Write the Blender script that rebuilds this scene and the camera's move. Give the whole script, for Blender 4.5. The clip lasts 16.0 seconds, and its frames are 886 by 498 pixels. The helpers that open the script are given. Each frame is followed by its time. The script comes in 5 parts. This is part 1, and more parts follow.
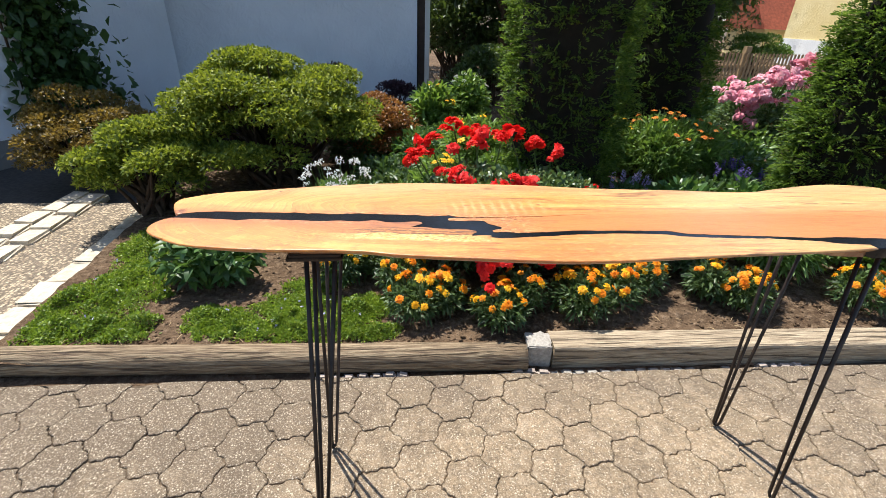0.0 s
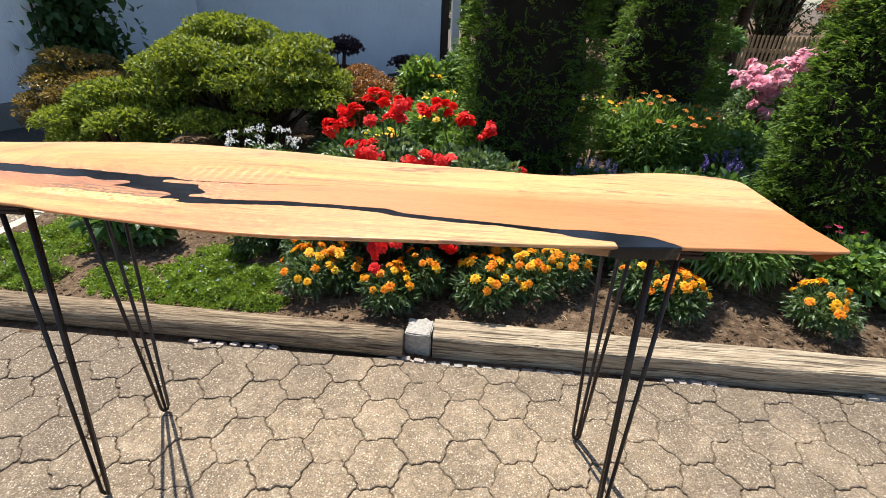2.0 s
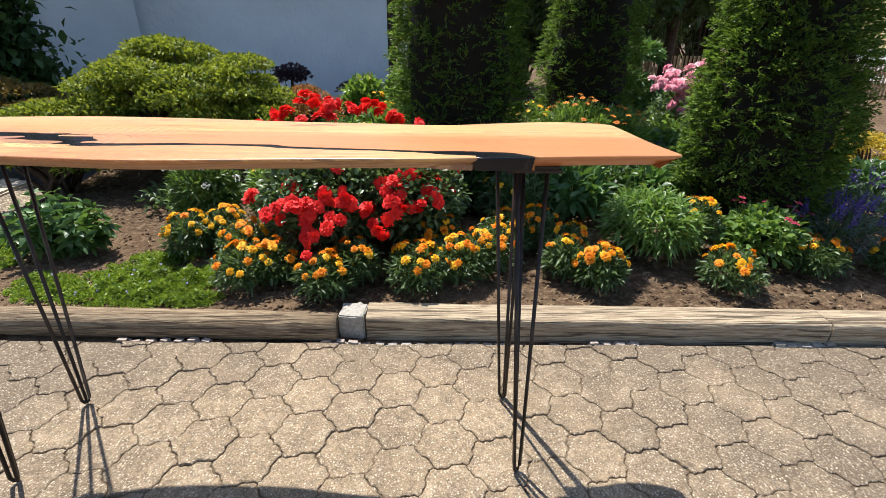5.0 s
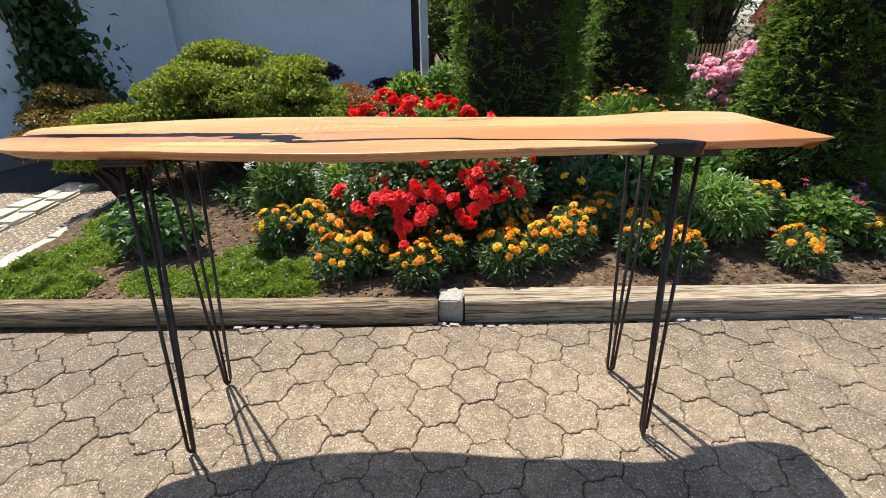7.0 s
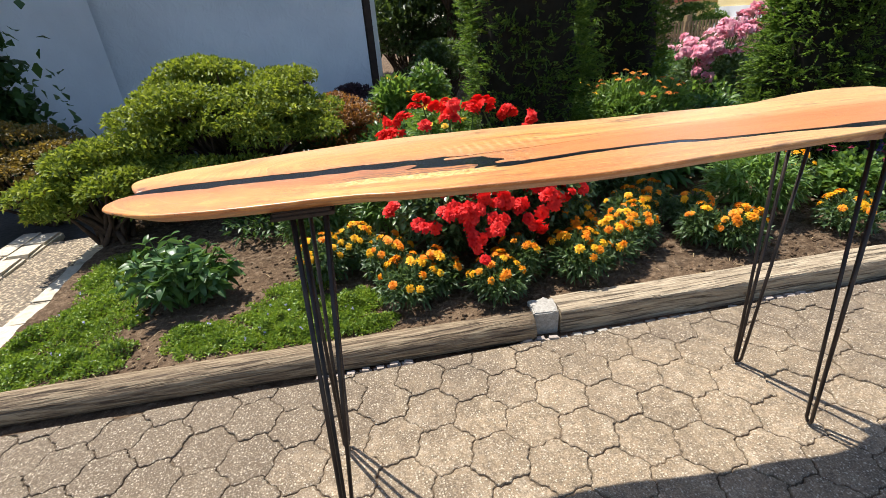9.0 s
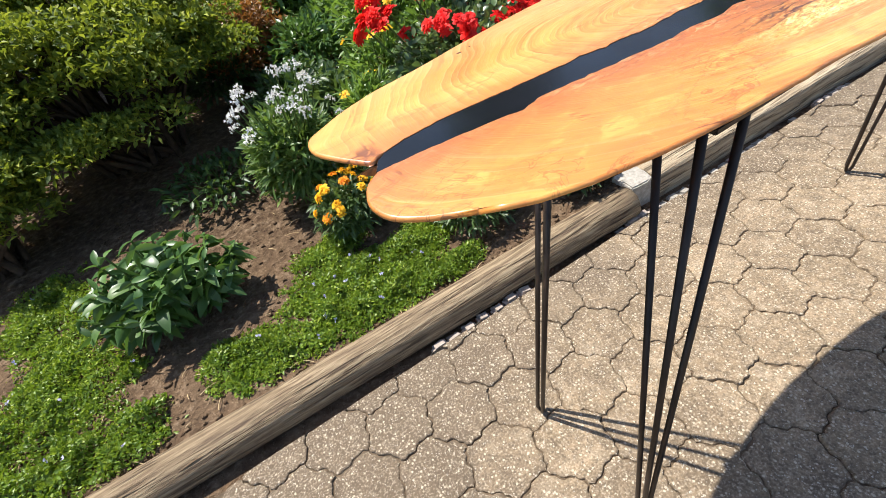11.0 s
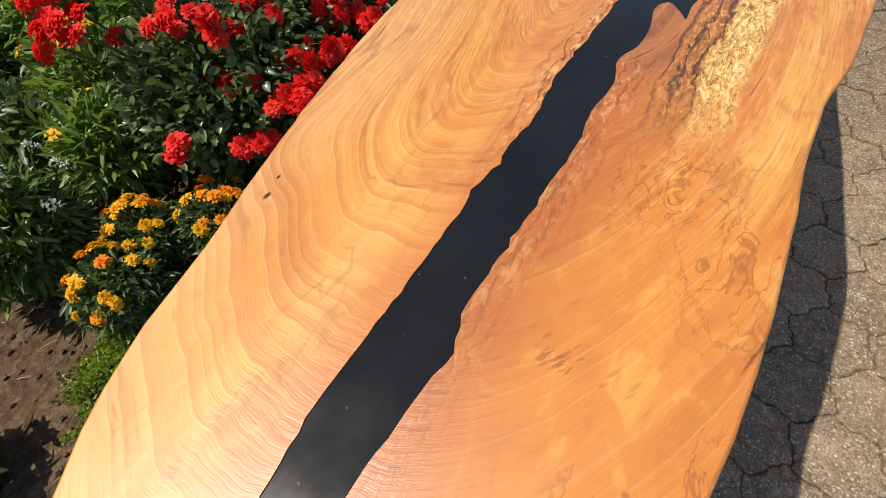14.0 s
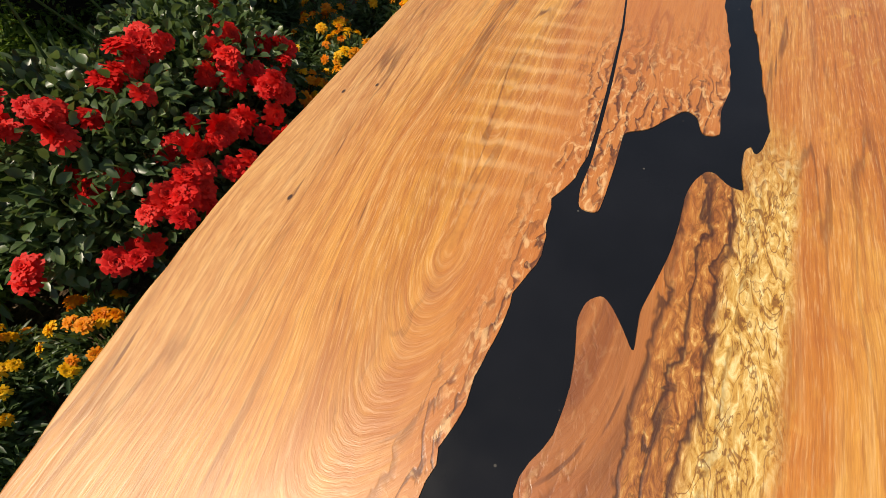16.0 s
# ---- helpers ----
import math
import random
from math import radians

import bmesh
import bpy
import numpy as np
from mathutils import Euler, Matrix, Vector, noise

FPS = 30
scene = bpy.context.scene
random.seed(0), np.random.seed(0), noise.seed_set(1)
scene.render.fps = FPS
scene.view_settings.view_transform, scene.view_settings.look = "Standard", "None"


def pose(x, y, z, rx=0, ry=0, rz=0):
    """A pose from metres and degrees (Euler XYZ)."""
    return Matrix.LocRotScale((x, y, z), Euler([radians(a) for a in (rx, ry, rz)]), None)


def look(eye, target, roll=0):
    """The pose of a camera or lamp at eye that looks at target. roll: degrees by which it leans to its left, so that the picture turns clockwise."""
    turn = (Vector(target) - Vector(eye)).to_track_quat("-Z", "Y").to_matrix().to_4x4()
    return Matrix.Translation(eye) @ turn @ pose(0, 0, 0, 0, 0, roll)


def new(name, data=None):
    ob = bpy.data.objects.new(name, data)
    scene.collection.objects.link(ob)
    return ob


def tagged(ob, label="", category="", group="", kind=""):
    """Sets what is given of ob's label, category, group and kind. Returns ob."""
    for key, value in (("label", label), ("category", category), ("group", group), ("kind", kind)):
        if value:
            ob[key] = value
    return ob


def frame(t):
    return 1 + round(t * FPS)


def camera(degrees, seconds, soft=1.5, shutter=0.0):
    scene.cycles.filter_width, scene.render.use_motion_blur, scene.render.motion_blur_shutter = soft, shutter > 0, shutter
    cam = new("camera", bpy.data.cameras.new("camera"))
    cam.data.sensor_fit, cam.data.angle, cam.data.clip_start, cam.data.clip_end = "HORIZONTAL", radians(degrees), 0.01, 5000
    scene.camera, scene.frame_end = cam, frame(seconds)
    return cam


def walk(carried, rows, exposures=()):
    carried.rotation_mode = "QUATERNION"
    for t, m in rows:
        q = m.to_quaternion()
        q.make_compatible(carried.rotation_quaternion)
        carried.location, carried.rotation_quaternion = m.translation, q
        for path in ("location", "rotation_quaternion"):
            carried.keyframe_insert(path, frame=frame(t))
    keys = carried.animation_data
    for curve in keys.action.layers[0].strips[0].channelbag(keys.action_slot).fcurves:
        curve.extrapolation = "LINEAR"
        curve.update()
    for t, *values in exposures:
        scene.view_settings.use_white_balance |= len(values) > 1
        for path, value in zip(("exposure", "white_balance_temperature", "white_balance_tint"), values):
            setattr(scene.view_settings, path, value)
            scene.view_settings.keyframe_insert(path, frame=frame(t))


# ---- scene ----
cam = camera(87.8, 16.0, 0.6)
PATH = [
    (0, (-0.02, 0.087, 1.069), (0.157, 1.861, 0.162), 2.0),
    (0.5, (0.138, 0.033, 1.075), (0.159, 1.816, 0.168), 2.6),
    (1, (0.244, 0.082, 1.05), (0.152, 1.85, 0.119), 2.6),
    (1.5, (0.4, 0.138, 1.047), (0.3, 1.894, 0.095), 1.8),
    (2, (0.559, 0.148, 1.037), (0.491, 1.891, 0.059), 2.7),
    (2.5, (0.691, 0.17, 1.022), (0.661, 1.92, 0.054), 2.4),
    (3, (0.775, 0.211, 0.991), (0.831, 1.995, 0.09), 2.9),
    (3.2, (0.786, 0.219, 0.983), (0.884, 2.008, 0.095), 3.2),
    (5.3, (0.659, -0.016, 0.909), (0.699, 1.796, 0.064), 0.4),
    (5.5, (0.609, -0.037, 0.912), (0.64, 1.77, 0.054), -0.0),
    (6, (0.532, -0.063, 0.914), (0.509, 1.716, 0.001), -0.2),
    (6.5, (0.458, -0.063, 0.919), (0.449, 1.731, 0.035), -1.4),
    (7, (0.391, -0.064, 0.924), (0.43, 1.739, 0.06), -0.7),
    (7.5, (0.258, -0.074, 0.936), (0.35, 1.731, 0.079), -2.0),
    (8, (0.115, -0.076, 0.943), (0.23, 1.73, 0.092), -2.0),
    (8.5, (0.018, 0.036, 0.936), (0.216, 1.836, 0.087), -3.0),
    (8.7, (-0.011, 0.069, 0.943), (0.221, 1.861, 0.085), -3.6),
    (10.8, (-0.47, 0.545, 0.904), (0.095, 2.019, -0.325), -13.7),
    (11, (-0.494, 0.592, 0.896), (0.09, 1.994, -0.406), -15.1),
    (11.5, (-0.534, 0.729, 0.868), (0.08, 1.86, -0.662), -18.9),
    (12, (-0.529, 0.768, 0.888), (0.203, 1.822, -0.646), -16.5),
    (12.5, (-0.502, 0.77, 0.904), (0.341, 1.743, -0.627), -14.4),
    (13, (-0.478, 0.776, 0.916), (0.443, 1.668, -0.619), -12.7),
    (13.5, (-0.425, 0.787, 0.921), (0.545, 1.589, -0.633), -11.5),
    (14, (-0.366, 0.786, 0.923), (0.61, 1.533, -0.654), -11.3),
    (14.5, (-0.283, 0.786, 0.928), (0.7, 1.521, -0.651), -11.4),
    (15, (-0.206, 0.801, 0.931), (0.781, 1.512, -0.657), -11.4),
    (15.5, (-0.151, 0.827, 0.931), (0.853, 1.498, -0.664), -11.1),
    (16, (-0.098, 0.833, 0.925), (0.93, 1.442, -0.68), -10.6),
]
walk(cam, [(t, look(eye, target, roll)) for t, eye, target, roll in PATH],
     [(0, 0.74, 6200, 10), (8.7, 0.74, 6200, 10), (11, 0.82, 6250, 10), (12, 0.64, 6250, 10), (12.5, 0.50, 6300, 10), (14, -0.04, 6900, 11), (16, -0.32, 7500, 12)])

# ---- world, sun, exposure ----
SUN_FROM = Vector((-0.18, 0.30, 0.735)).normalized()
world = bpy.data.worlds.new("sky")
scene.world = world
world.use_nodes = True
wn = world.node_tree
sky = wn.nodes.new("ShaderNodeTexSky")
sky.sky_type = "NISHITA"
sky.sun_disc = False
sky.sun_elevation = math.asin(SUN_FROM.z)
sky.sun_rotation = math.atan2(SUN_FROM.x, SUN_FROM.y)
wn.links.new(sky.outputs[0], wn.nodes["Background"].inputs[0])
wn.nodes["Background"].inputs[1].default_value = 0.115
sun_data = bpy.data.lights.new("sun", "SUN")
sun_data.energy = 5.0
sun_data.angle = radians(0.55)
sun_data.color = (1.0, 0.94, 0.84)
sun = new("sun", sun_data)
sun.matrix_world = look(SUN_FROM * 20, (0, 0, 0))


# ---- materials ----
def srgb(h):
    c = [int(h[i:i + 2], 16) / 255 for i in (0, 2, 4)]
    return tuple(((v + 0.055) / 1.055) ** 2.4 if v > 0.04045 else v / 12.92 for v in c) + (1,)


class Mat:
    """A node material under construction."""

    def __init__(self, name, rough=0.6, spec=0.5):
        self.m = bpy.data.materials.new(name)
        self.m.use_nodes = True
        self.t = self.m.node_tree
        self.b = self.t.nodes["Principled BSDF"]
        self.b.inputs["Roughness"].default_value = rough
        self.b.inputs["Specular IOR Level"].default_value = spec
        self.out = self.t.nodes["Material Output"]

    def node(self, kind, ins=None, **props):
        n = self.t.nodes.new("ShaderNode" + kind)
        for k, v in props.items():
            setattr(n, k, v)
        for k, v in (ins or {}).items():
            self.put(n.inputs[k], v)
        return n

    def put(self, socket, v):
        if isinstance(v, bpy.types.NodeSocket):
            self.t.links.new(v, socket)
        else:
            socket.default_value = v

    def coords(self, kind="Object", scale=(1, 1, 1), rot=(0, 0, 0)):
        c = self.node("TexCoord")
        return self.node("Mapping", {"Vector": c.outputs[kind], "Scale": scale, "Rotation": rot}).outputs[0]

    def noise(self, vec, scale, detail=3.0, rough=0.55, distort=0.0):
        return self.node("TexNoise", {"Vector": vec, "Scale": scale, "Detail": detail, "Roughness": rough, "Distortion": distort}).outputs[0]

    def ramp(self, fac, stops, interp="LINEAR"):
        n = self.node("ValToRGB", {"Fac": fac})
        r = n.color_ramp
        r.interpolation = interp
        while len(r.elements) < len(stops):
            r.elements.new(0.5)
        for e, (p, c) in zip(r.elements, stops):
            e.position, e.color = p, c if len(c) == 4 else (*c, 1)
        return n.outputs[0]

    def grey(self, fac, a, b, lo=0.0, hi=1.0):
        return self.node("MapRange", {0: fac, 1: a, 2: b, 3: lo, 4: hi}).outputs[0]

    def math(self, op, a, b=0.0, c=0.0):
        return self.node("Math", {0: a, 1: b, 2: c}, operation=op).outputs[0]

    def mix(self, fac, a, b, blend="MIX"):
        n = self.node("Mix", data_type="RGBA", blend_type=blend)
        self.put(n.inputs[0], fac), self.put(n.inputs[6], a), self.put(n.inputs[7], b)
        return n.outputs[2]

    def bump(self, height, strength=0.3, dist=0.01):
        n = self.node("Bump", {"Height": height, "Strength": strength, "Distance": dist})
        self.put(self.b.inputs["Normal"], n.outputs[0])
        return n

    def color(self, c):
        self.put(self.b.inputs["Base Color"], c)
        return self


LEAF_GAIN = 1.5


def leaf_material(name, dark, light, tip=None, glow=0.36, rough=0.42, spec=0.5, by_object=False):
    """Foliage: hue and value vary leaf by leaf and in soft patches; some light passes through."""
    dark, light, tip = [tuple(v * LEAF_GAIN for v in c[:3]) + (1,) for c in (dark, light, tip or light)]
    m = Mat(name, rough, spec)
    isl = m.node("ObjectInfo").outputs["Random"] if by_object else m.node("NewGeometry").outputs["Random Per Island"]
    c = m.ramp(isl, [(0.0, dark), (0.65, light), (1.0, tip or light)])
    patch = m.noise(m.coords("Object"), 9.0, 2.0)
    c = m.mix(m.grey(patch, 0.3, 0.7, 0.0, 0.55), c, dark)
    m.color(c)
    tr = m.node("BsdfTranslucent", {"Color": m.mix(0.5, c, (light[0] * 1.9, light[1] * 1.7, light[2] * 0.6, 1))})
    mixn = m.node("MixShader", {0: glow, 1: m.b.outputs[0], 2: tr.outputs[0]})
    m.t.links.new(mixn.outputs[0], m.out.inputs[0])
    return m.m


def petal_material(name, dark, light, glow=0.25):
    m = Mat(name, 0.6, 0.3)
    isl = m.node("NewGeometry").outputs["Random Per Island"]
    rnd = m.node("ObjectInfo").outputs["Random"]
    f = m.math("ADD", m.math("MULTIPLY", isl, 0.5), m.math("MULTIPLY", rnd, 0.5))
    c = m.ramp(f, [(0.1, dark), (0.9, light)])
    m.color(c)
    tr = m.node("BsdfTranslucent", {"Color": c})
    mixn = m.node("MixShader", {0: glow, 1: m.b.outputs[0], 2: tr.outputs[0]})
    m.t.links.new(mixn.outputs[0], m.out.inputs[0])
    return m.m


def wood_material(name, rear):
    """Oiled hardwood slab: growth rings nested round the trunk's heart, flowing grain, gnarled rind beside the resin, a spalted streak."""
    m = Mat(name, 0.3, 0.5)
    mul, add, sub = (lambda a, b: m.math("MULTIPLY", a, b)), (lambda a, b: m.math("ADD", a, b)), (lambda a, b: m.math("SUBTRACT", a, b))
    sep = m.node("SeparateXYZ", {0: m.coords("Object")})
    x, y = sep.outputs[0], sep.outputs[1]

    def off(scale, size, detail=2.0, rough=0.5, distort=0.0):
        return sub(m.noise(m.coords("Object", scale), size, detail, rough, distort), 0.5)

    def within(v, a0, a1, b1, b0):
        """1 between a1 and b1, falling to 0 at a0 and b0."""
        return mul(m.grey(v, a0, a1), m.grey(v, b1, b0, 1.0, 0.0))

    slow = off((1.0, 2.2, 1.0), 3.6, 1.0)
    wave = off((3.2, 9.0, 1.0), 2.0, 2.0)
    mottle = m.noise(m.coords("Object", (1.0, 1.7, 1.0)), 34.0, 3.0, 0.6, 0.8)
    squig = off((20.0, 46.0, 4.0), 1.8, 3.0, 0.55, 0.8)
    # growth rings: arcs round the heart at the slab's end, straight lines along the rest
    heart_y = 0.905 if rear else 0.858
    dx = m.math("MINIMUM", sub(x, 0.02), 0.0)
    dy = mul(sub(add(y, mul(slow, 0.05)), heart_y), 2.5)
    field = m.math("SQRT", add(add(mul(dy, dy), mul(dx, dx)), 0.0004))
    field = add(field, add(mul(slow, 0.10), add(mul(wave, 0.020), mul(mottle, 0.004))))
    # the grain follows the rings round the end and runs along the slab elsewhere
    v = mul(field, 0.4)
    half = m.grey(y, heart_y - 0.03, heart_y + 0.03, 0.0, 2.0)
    plain = m.grey(x, -0.28, 0.06, 0.10, 1.0)

    def grain(along, across, detail=4.0, rough=0.6, distort=0.0):
        c = m.node("CombineXYZ", {0: mul(x, along), 1: mul(v, across), 2: half}).outputs[0]
        return m.noise(c, 1.0, detail, rough, distort)

    fibre = grain(26.0, 620.0, 4.0, 0.65)
    pore = grain(70.0, 1100.0, 2.0, 0.6)
    streak = grain(5.0, 150.0, 4.0, 0.62, 0.3)
    band = grain(2.2, 42.0, 3.0, 0.55, 0.5)
    broad = grain(1.3, 13.0, 2.0, 0.5)
    turns = mul(field, 88.0 if rear else 56.0)
    turns = add(turns, mul(m.math("SINE", mul(turns, 1.3)), 0.55))
    ring = m.math("FRACT", turns)
    which = m.noise(m.node("CombineXYZ", {0: m.math("FLOOR", turns), 1: mul(x, 2.0)}).outputs[0], 0.73, 1.0)
    power = mul(m.grey(which, 0.35, 0.6, 0.35, 1.0), m.grey(x, -0.12, 0.20, 1.0 if rear else 0.6, 0.30))
    late = mul(mul(m.grey(ring, 0.05, 0.80), m.grey(ring, 0.84, 0.93, 1.0, 0.0)), power)
    pale = mul(mul(m.grey(ring, 0.82, 0.92), m.grey(ring, 0.94, 1.0, 1.0, 0.0)), power)
    if rear:
        base = m.ramp(broad, [(0.30, srgb("cd8438")), (0.50, srgb("dc9a48")), (0.70, srgb("e6ad5c"))])
        rosy = m.grey(add(y, mul(wave, 0.05)), 0.955, 1.0, 0.0, 0.75)
        base = m.mix(rosy, base, srgb("dcaa70"))
        gold = within(add(y, mul(wave, 0.03)), 0.895, 0.915, 0.925, 0.955)
        base = m.mix(mul(gold, m.grey(x, -0.15, 0.02, 0.0, 0.7)), base, srgb("d3953a"))
    else:
        base = m.ramp(broad, [(0.30, srgb("bc6c28")), (0.50, srgb("cc7f32")), (0.70, srgb("da9641"))])
        base = m.mix(m.grey(x, -0.1, -0.3, 0.0, 0.30), base, srgb("e09845"))
        base = m.mix(mul(m.grey(x, 0.0, 0.12), 0.6), base, srgb("bf7633"))
    far = m.grey(x, 0.28, 0.60)
    base = m.mix(mul(far, 0.62), base, srgb("d8ad6c"))
    base = m.mix(m.grey(band, 0.50, 0.68, 0.0, 0.55), base, srgb("b0662c"))
    base = m.mix(m.grey(band, 0.46, 0.30, 0.0, 0.45), base, srgb("e6b45a"))
    base = m.mix(m.grey(mottle, 0.52, 0.72, 0.0, 0.28 if rear else 0.55), base, srgb("b76c30"))
    base = m.mix(m.grey(mottle, 0.45, 0.30, 0.0, 0.24 if rear else 0.45), base, srgb("e8b45a"))
    base = m.mix(mul(late, 0.50 if rear else 0.45), base, srgb("b2662c"))
    base = m.mix(mul(pale, 0.14 if rear else 0.14), base, srgb("f2d6a2"))
    base = m.mix(mul(m.grey(streak, 0.52, 0.70, 0.0, 0.55), plain), base, srgb("a45825"))
    base = m.mix(mul(m.grey(streak, 0.45, 0.30, 0.0, 0.40), plain), base, srgb("ebc080"))
    base = m.mix(mul(m.grey(fibre, 0.46, 0.70, 0.0, 0.50), plain), base, srgb("8f4b1e"))
    base = m.mix(mul(m.grey(pore, 0.52, 0.68, 0.0, 0.35), plain), base, srgb("9a5626"))
    base = m.mix(mul(m.grey(pore, 0.46, 0.32, 0.0, 0.30), plain), base, srgb("f2cc96"))
    # long thin wandering lines along the grain, here and there
    vein_line = m.math("ABSOLUTE", sub(grain(2.4, 34.0, 3.0, 0.6), 0.5))
    vein_line = mul(m.grey(vein_line, 0.006, 0.022, 1.0, 0.0), m.grey(grain(4.0, 9.0, 2.0), 0.45, 0.55))
    base = m.mix(mul(mul(vein_line, m.grey(x, 0.0, 0.25, 0.35, 1.0)), 0.8), base, srgb("5f3215"))
    lines = grain(3.2, 210.0, 4.0, 0.62, 0.2)
    base = m.mix(mul(m.grey(lines, 0.55, 0.64, 0.0, 0.65), m.grey(x, 0.05, 0.5)), base, srgb("86501f"))
    base = m.mix(mul(far, 0.20), base, srgb("e8c592"))
    if not rear:
        # burr figure towards the rounded end: thin curling lines in patches
        curl = m.math("ABSOLUTE", off((22.0, 40.0, 1.0), 1.5, 3.0, 0.6, 1.0))
        patch = mul(m.grey(m.noise(m.coords("Object"), 13.0, 2.0), 0.46, 0.60), m.grey(x, -0.02, -0.16))
        base = m.mix(mul(m.grey(curl, 0.004, 0.024, 0.55, 0.0), patch), base, srgb("8a4a1c"))
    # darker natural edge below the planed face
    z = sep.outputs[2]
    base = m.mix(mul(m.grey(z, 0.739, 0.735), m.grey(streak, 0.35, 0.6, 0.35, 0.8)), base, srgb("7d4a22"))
    # curly figure across the grain behind the resin patch
    if rear:
        ripple = m.math("SINE", mul(add(x, add(mul(wave, 0.02), mul(squig, 0.012))), 330.0))
        curly = mul(within(x, 0.04, 0.09, 0.20, 0.30), within(y, 0.852, 0.866, 0.900, 0.945))
        base = m.mix(mul(mul(m.grey(ripple, 0.1, 1.0), curly), 0.30), base, srgb("f0cb94"))
        base = m.mix(mul(mul(m.grey(ripple, -0.1, -1.0), curly), 0.22), base, srgb("a5612c"))
    # redder wood and a gnarled, layered rind beside the resin
    if rear:
        brink = m.node("MapRange", {0: x, 1: -0.35, 2: 0.09, 3: 0.880, 4: 0.852}).outputs[0]
        gap = sub(y, brink)
    else:
        brink = m.node("MapRange", {0: x, 1: -0.40, 2: -0.02, 3: 0.853, 4: 0.829}).outputs[0]
        gap = sub(brink, y)
    gap = add(gap, add(mul(squig, 0.012), mul(wave, 0.020)))
    base = m.mix(m.grey(gap, 0.004, 0.050, 0.75 if rear else 0.85, 0.0), base, srgb("bb6c33" if rear else "a65a29"))
    coil = m.math("FRACT", mul(add(gap, mul(squig, 0.010)), 150.0))
    coil = mul(m.grey(coil, 0.50, 0.82), m.grey(coil, 0.90, 1.0, 1.0, 0.0))
    patchy = m.grey(m.noise(m.coords("Object", (9.0, 16.0, 2.0)), 2.2, 2.0), 0.36, 0.50)
    reach = within(x, -0.22, -0.10, 0.16, 0.26) if rear else m.grey(x, -0.35, -0.12, 0.15, 0.6)
    rind = mul(mul(coil, m.grey(gap, 0.010, 0.026, 1.0, 0.0)), mul(reach, patchy))
    base = m.mix(mul(rind, 0.85), base, srgb("4d2310"))
    crest = mul(mul(m.grey(m.noise(m.coords("Object", (60.0, 130.0, 6.0)), 1.6, 3.0, 0.6, 1.0), 0.52, 0.66), m.grey(gap, 0.006, 0.022, 1.0, 0.0)), reach)
    base = m.mix(mul(crest, 0.7), base, srgb("eebf86"))
    veins = 0.0
    if not rear:
        # brown tongue of wood between the two arms of resin
        tongue = mul(within(x, -0.085, -0.055, 0.02, 0.03), within(y, 0.796, 0.806, 0.84, 0.85))
        base = m.mix(mul(tongue, 0.75), base, m.ramp(streak, [(0.35, srgb("7c4420")), (0.65, srgb("b3713b"))]))
        # spalted streak: crinkled pale yellow, a brown contorted side next to the resin, thin dark zone lines
        sv = add(sub(y, m.node("MapRange", {0: x, 1: -0.12, 2: 0.14, 3: 0.781, 4: 0.767}).outputs[0]), add(mul(wave, 0.022), mul(squig, 0.010)))
        along = within(add(x, mul(squig, 0.05)), -0.15, -0.075, 0.09, 0.16)
        spalt = mul(along, within(sv, -0.022, -0.015, 0.020, 0.029))
        flake = m.noise(m.coords("Object", (46.0, 120.0, 6.0)), 2.0, 4.0, 0.62, 1.6)
        sp_col = m.ramp(flake, [(0.34, srgb("8f5f25")), (0.41, srgb("c2903f")), (0.52, srgb("d9b062")), (0.66, srgb("f0d898"))])
        sp_brown = m.ramp(flake, [(0.34, srgb("7a431a")), (0.46, srgb("a06028")), (0.58, srgb("bd7d3a")), (0.70, srgb("ddb068"))])
        base = m.mix(spalt, base, m.mix(m.grey(sv, 0.003, 0.009), sp_col, sp_brown))
        crease = m.math("ABSOLUTE", off((16.0, 52.0, 2.0), 2.2, 3.0, 0.55, 1.2))
        base = m.mix(mul(m.grey(crease, 0.006, 0.022, 0.75, 0.0), spalt), base, srgb("7c4a1a"))
        vein = m.math("FRACT", mul(add(sv, mul(squig, 0.010)), 105.0))
        vein = mul(mul(m.grey(vein, 0.60, 0.84), m.grey(vein, 0.90, 1.0, 1.0, 0.0)), mul(along, within(sv, -0.004, 0.004, 0.026, 0.034)))
        base = m.mix(mul(vein, 0.9), base, srgb("43210e"))
        veins = mul(vein, -0.5)
        # thin dark zone lines at the tip
        tip = m.grey(add(mul(x, 0.8), mul(y, 0.6)), 0.148, 0.138)
        iso = m.math("ABSOLUTE", off((1.0, 1.0, 1.0), 75.0, 2.0, 0.5, 0.7))
        base = m.mix(mul(m.grey(iso, 0.006, 0.016, 0.75, 0.0), tip), base, srgb("43200e"))
        # a row of short dark flecks across the board
        row = mul(within(x, -0.292, -0.289, -0.278, -0.274), within(y, 0.788, 0.792, 0.808, 0.812))
        tick = grain(120.0, 900.0, 1.0)
        base = m.mix(mul(mul(m.grey(tick, 0.55, 0.62), row), 0.5), base, srgb("6b3414"))
    else:
        # dark knot stain where the resin leaves the end
        knot = mul(within(x, -0.445, -0.432, -0.408, -0.398), within(y, 0.868, 0.873, 0.888, 0.898))
        iso = m.math("ABSOLUTE", off((1.0, 1.0, 1.0), 60.0, 2.0, 0.5, 0.9))
        base = m.mix(mul(m.grey(iso, 0.03, 0.10, 0.8, 0.15), knot), base, srgb("5a2c16"))
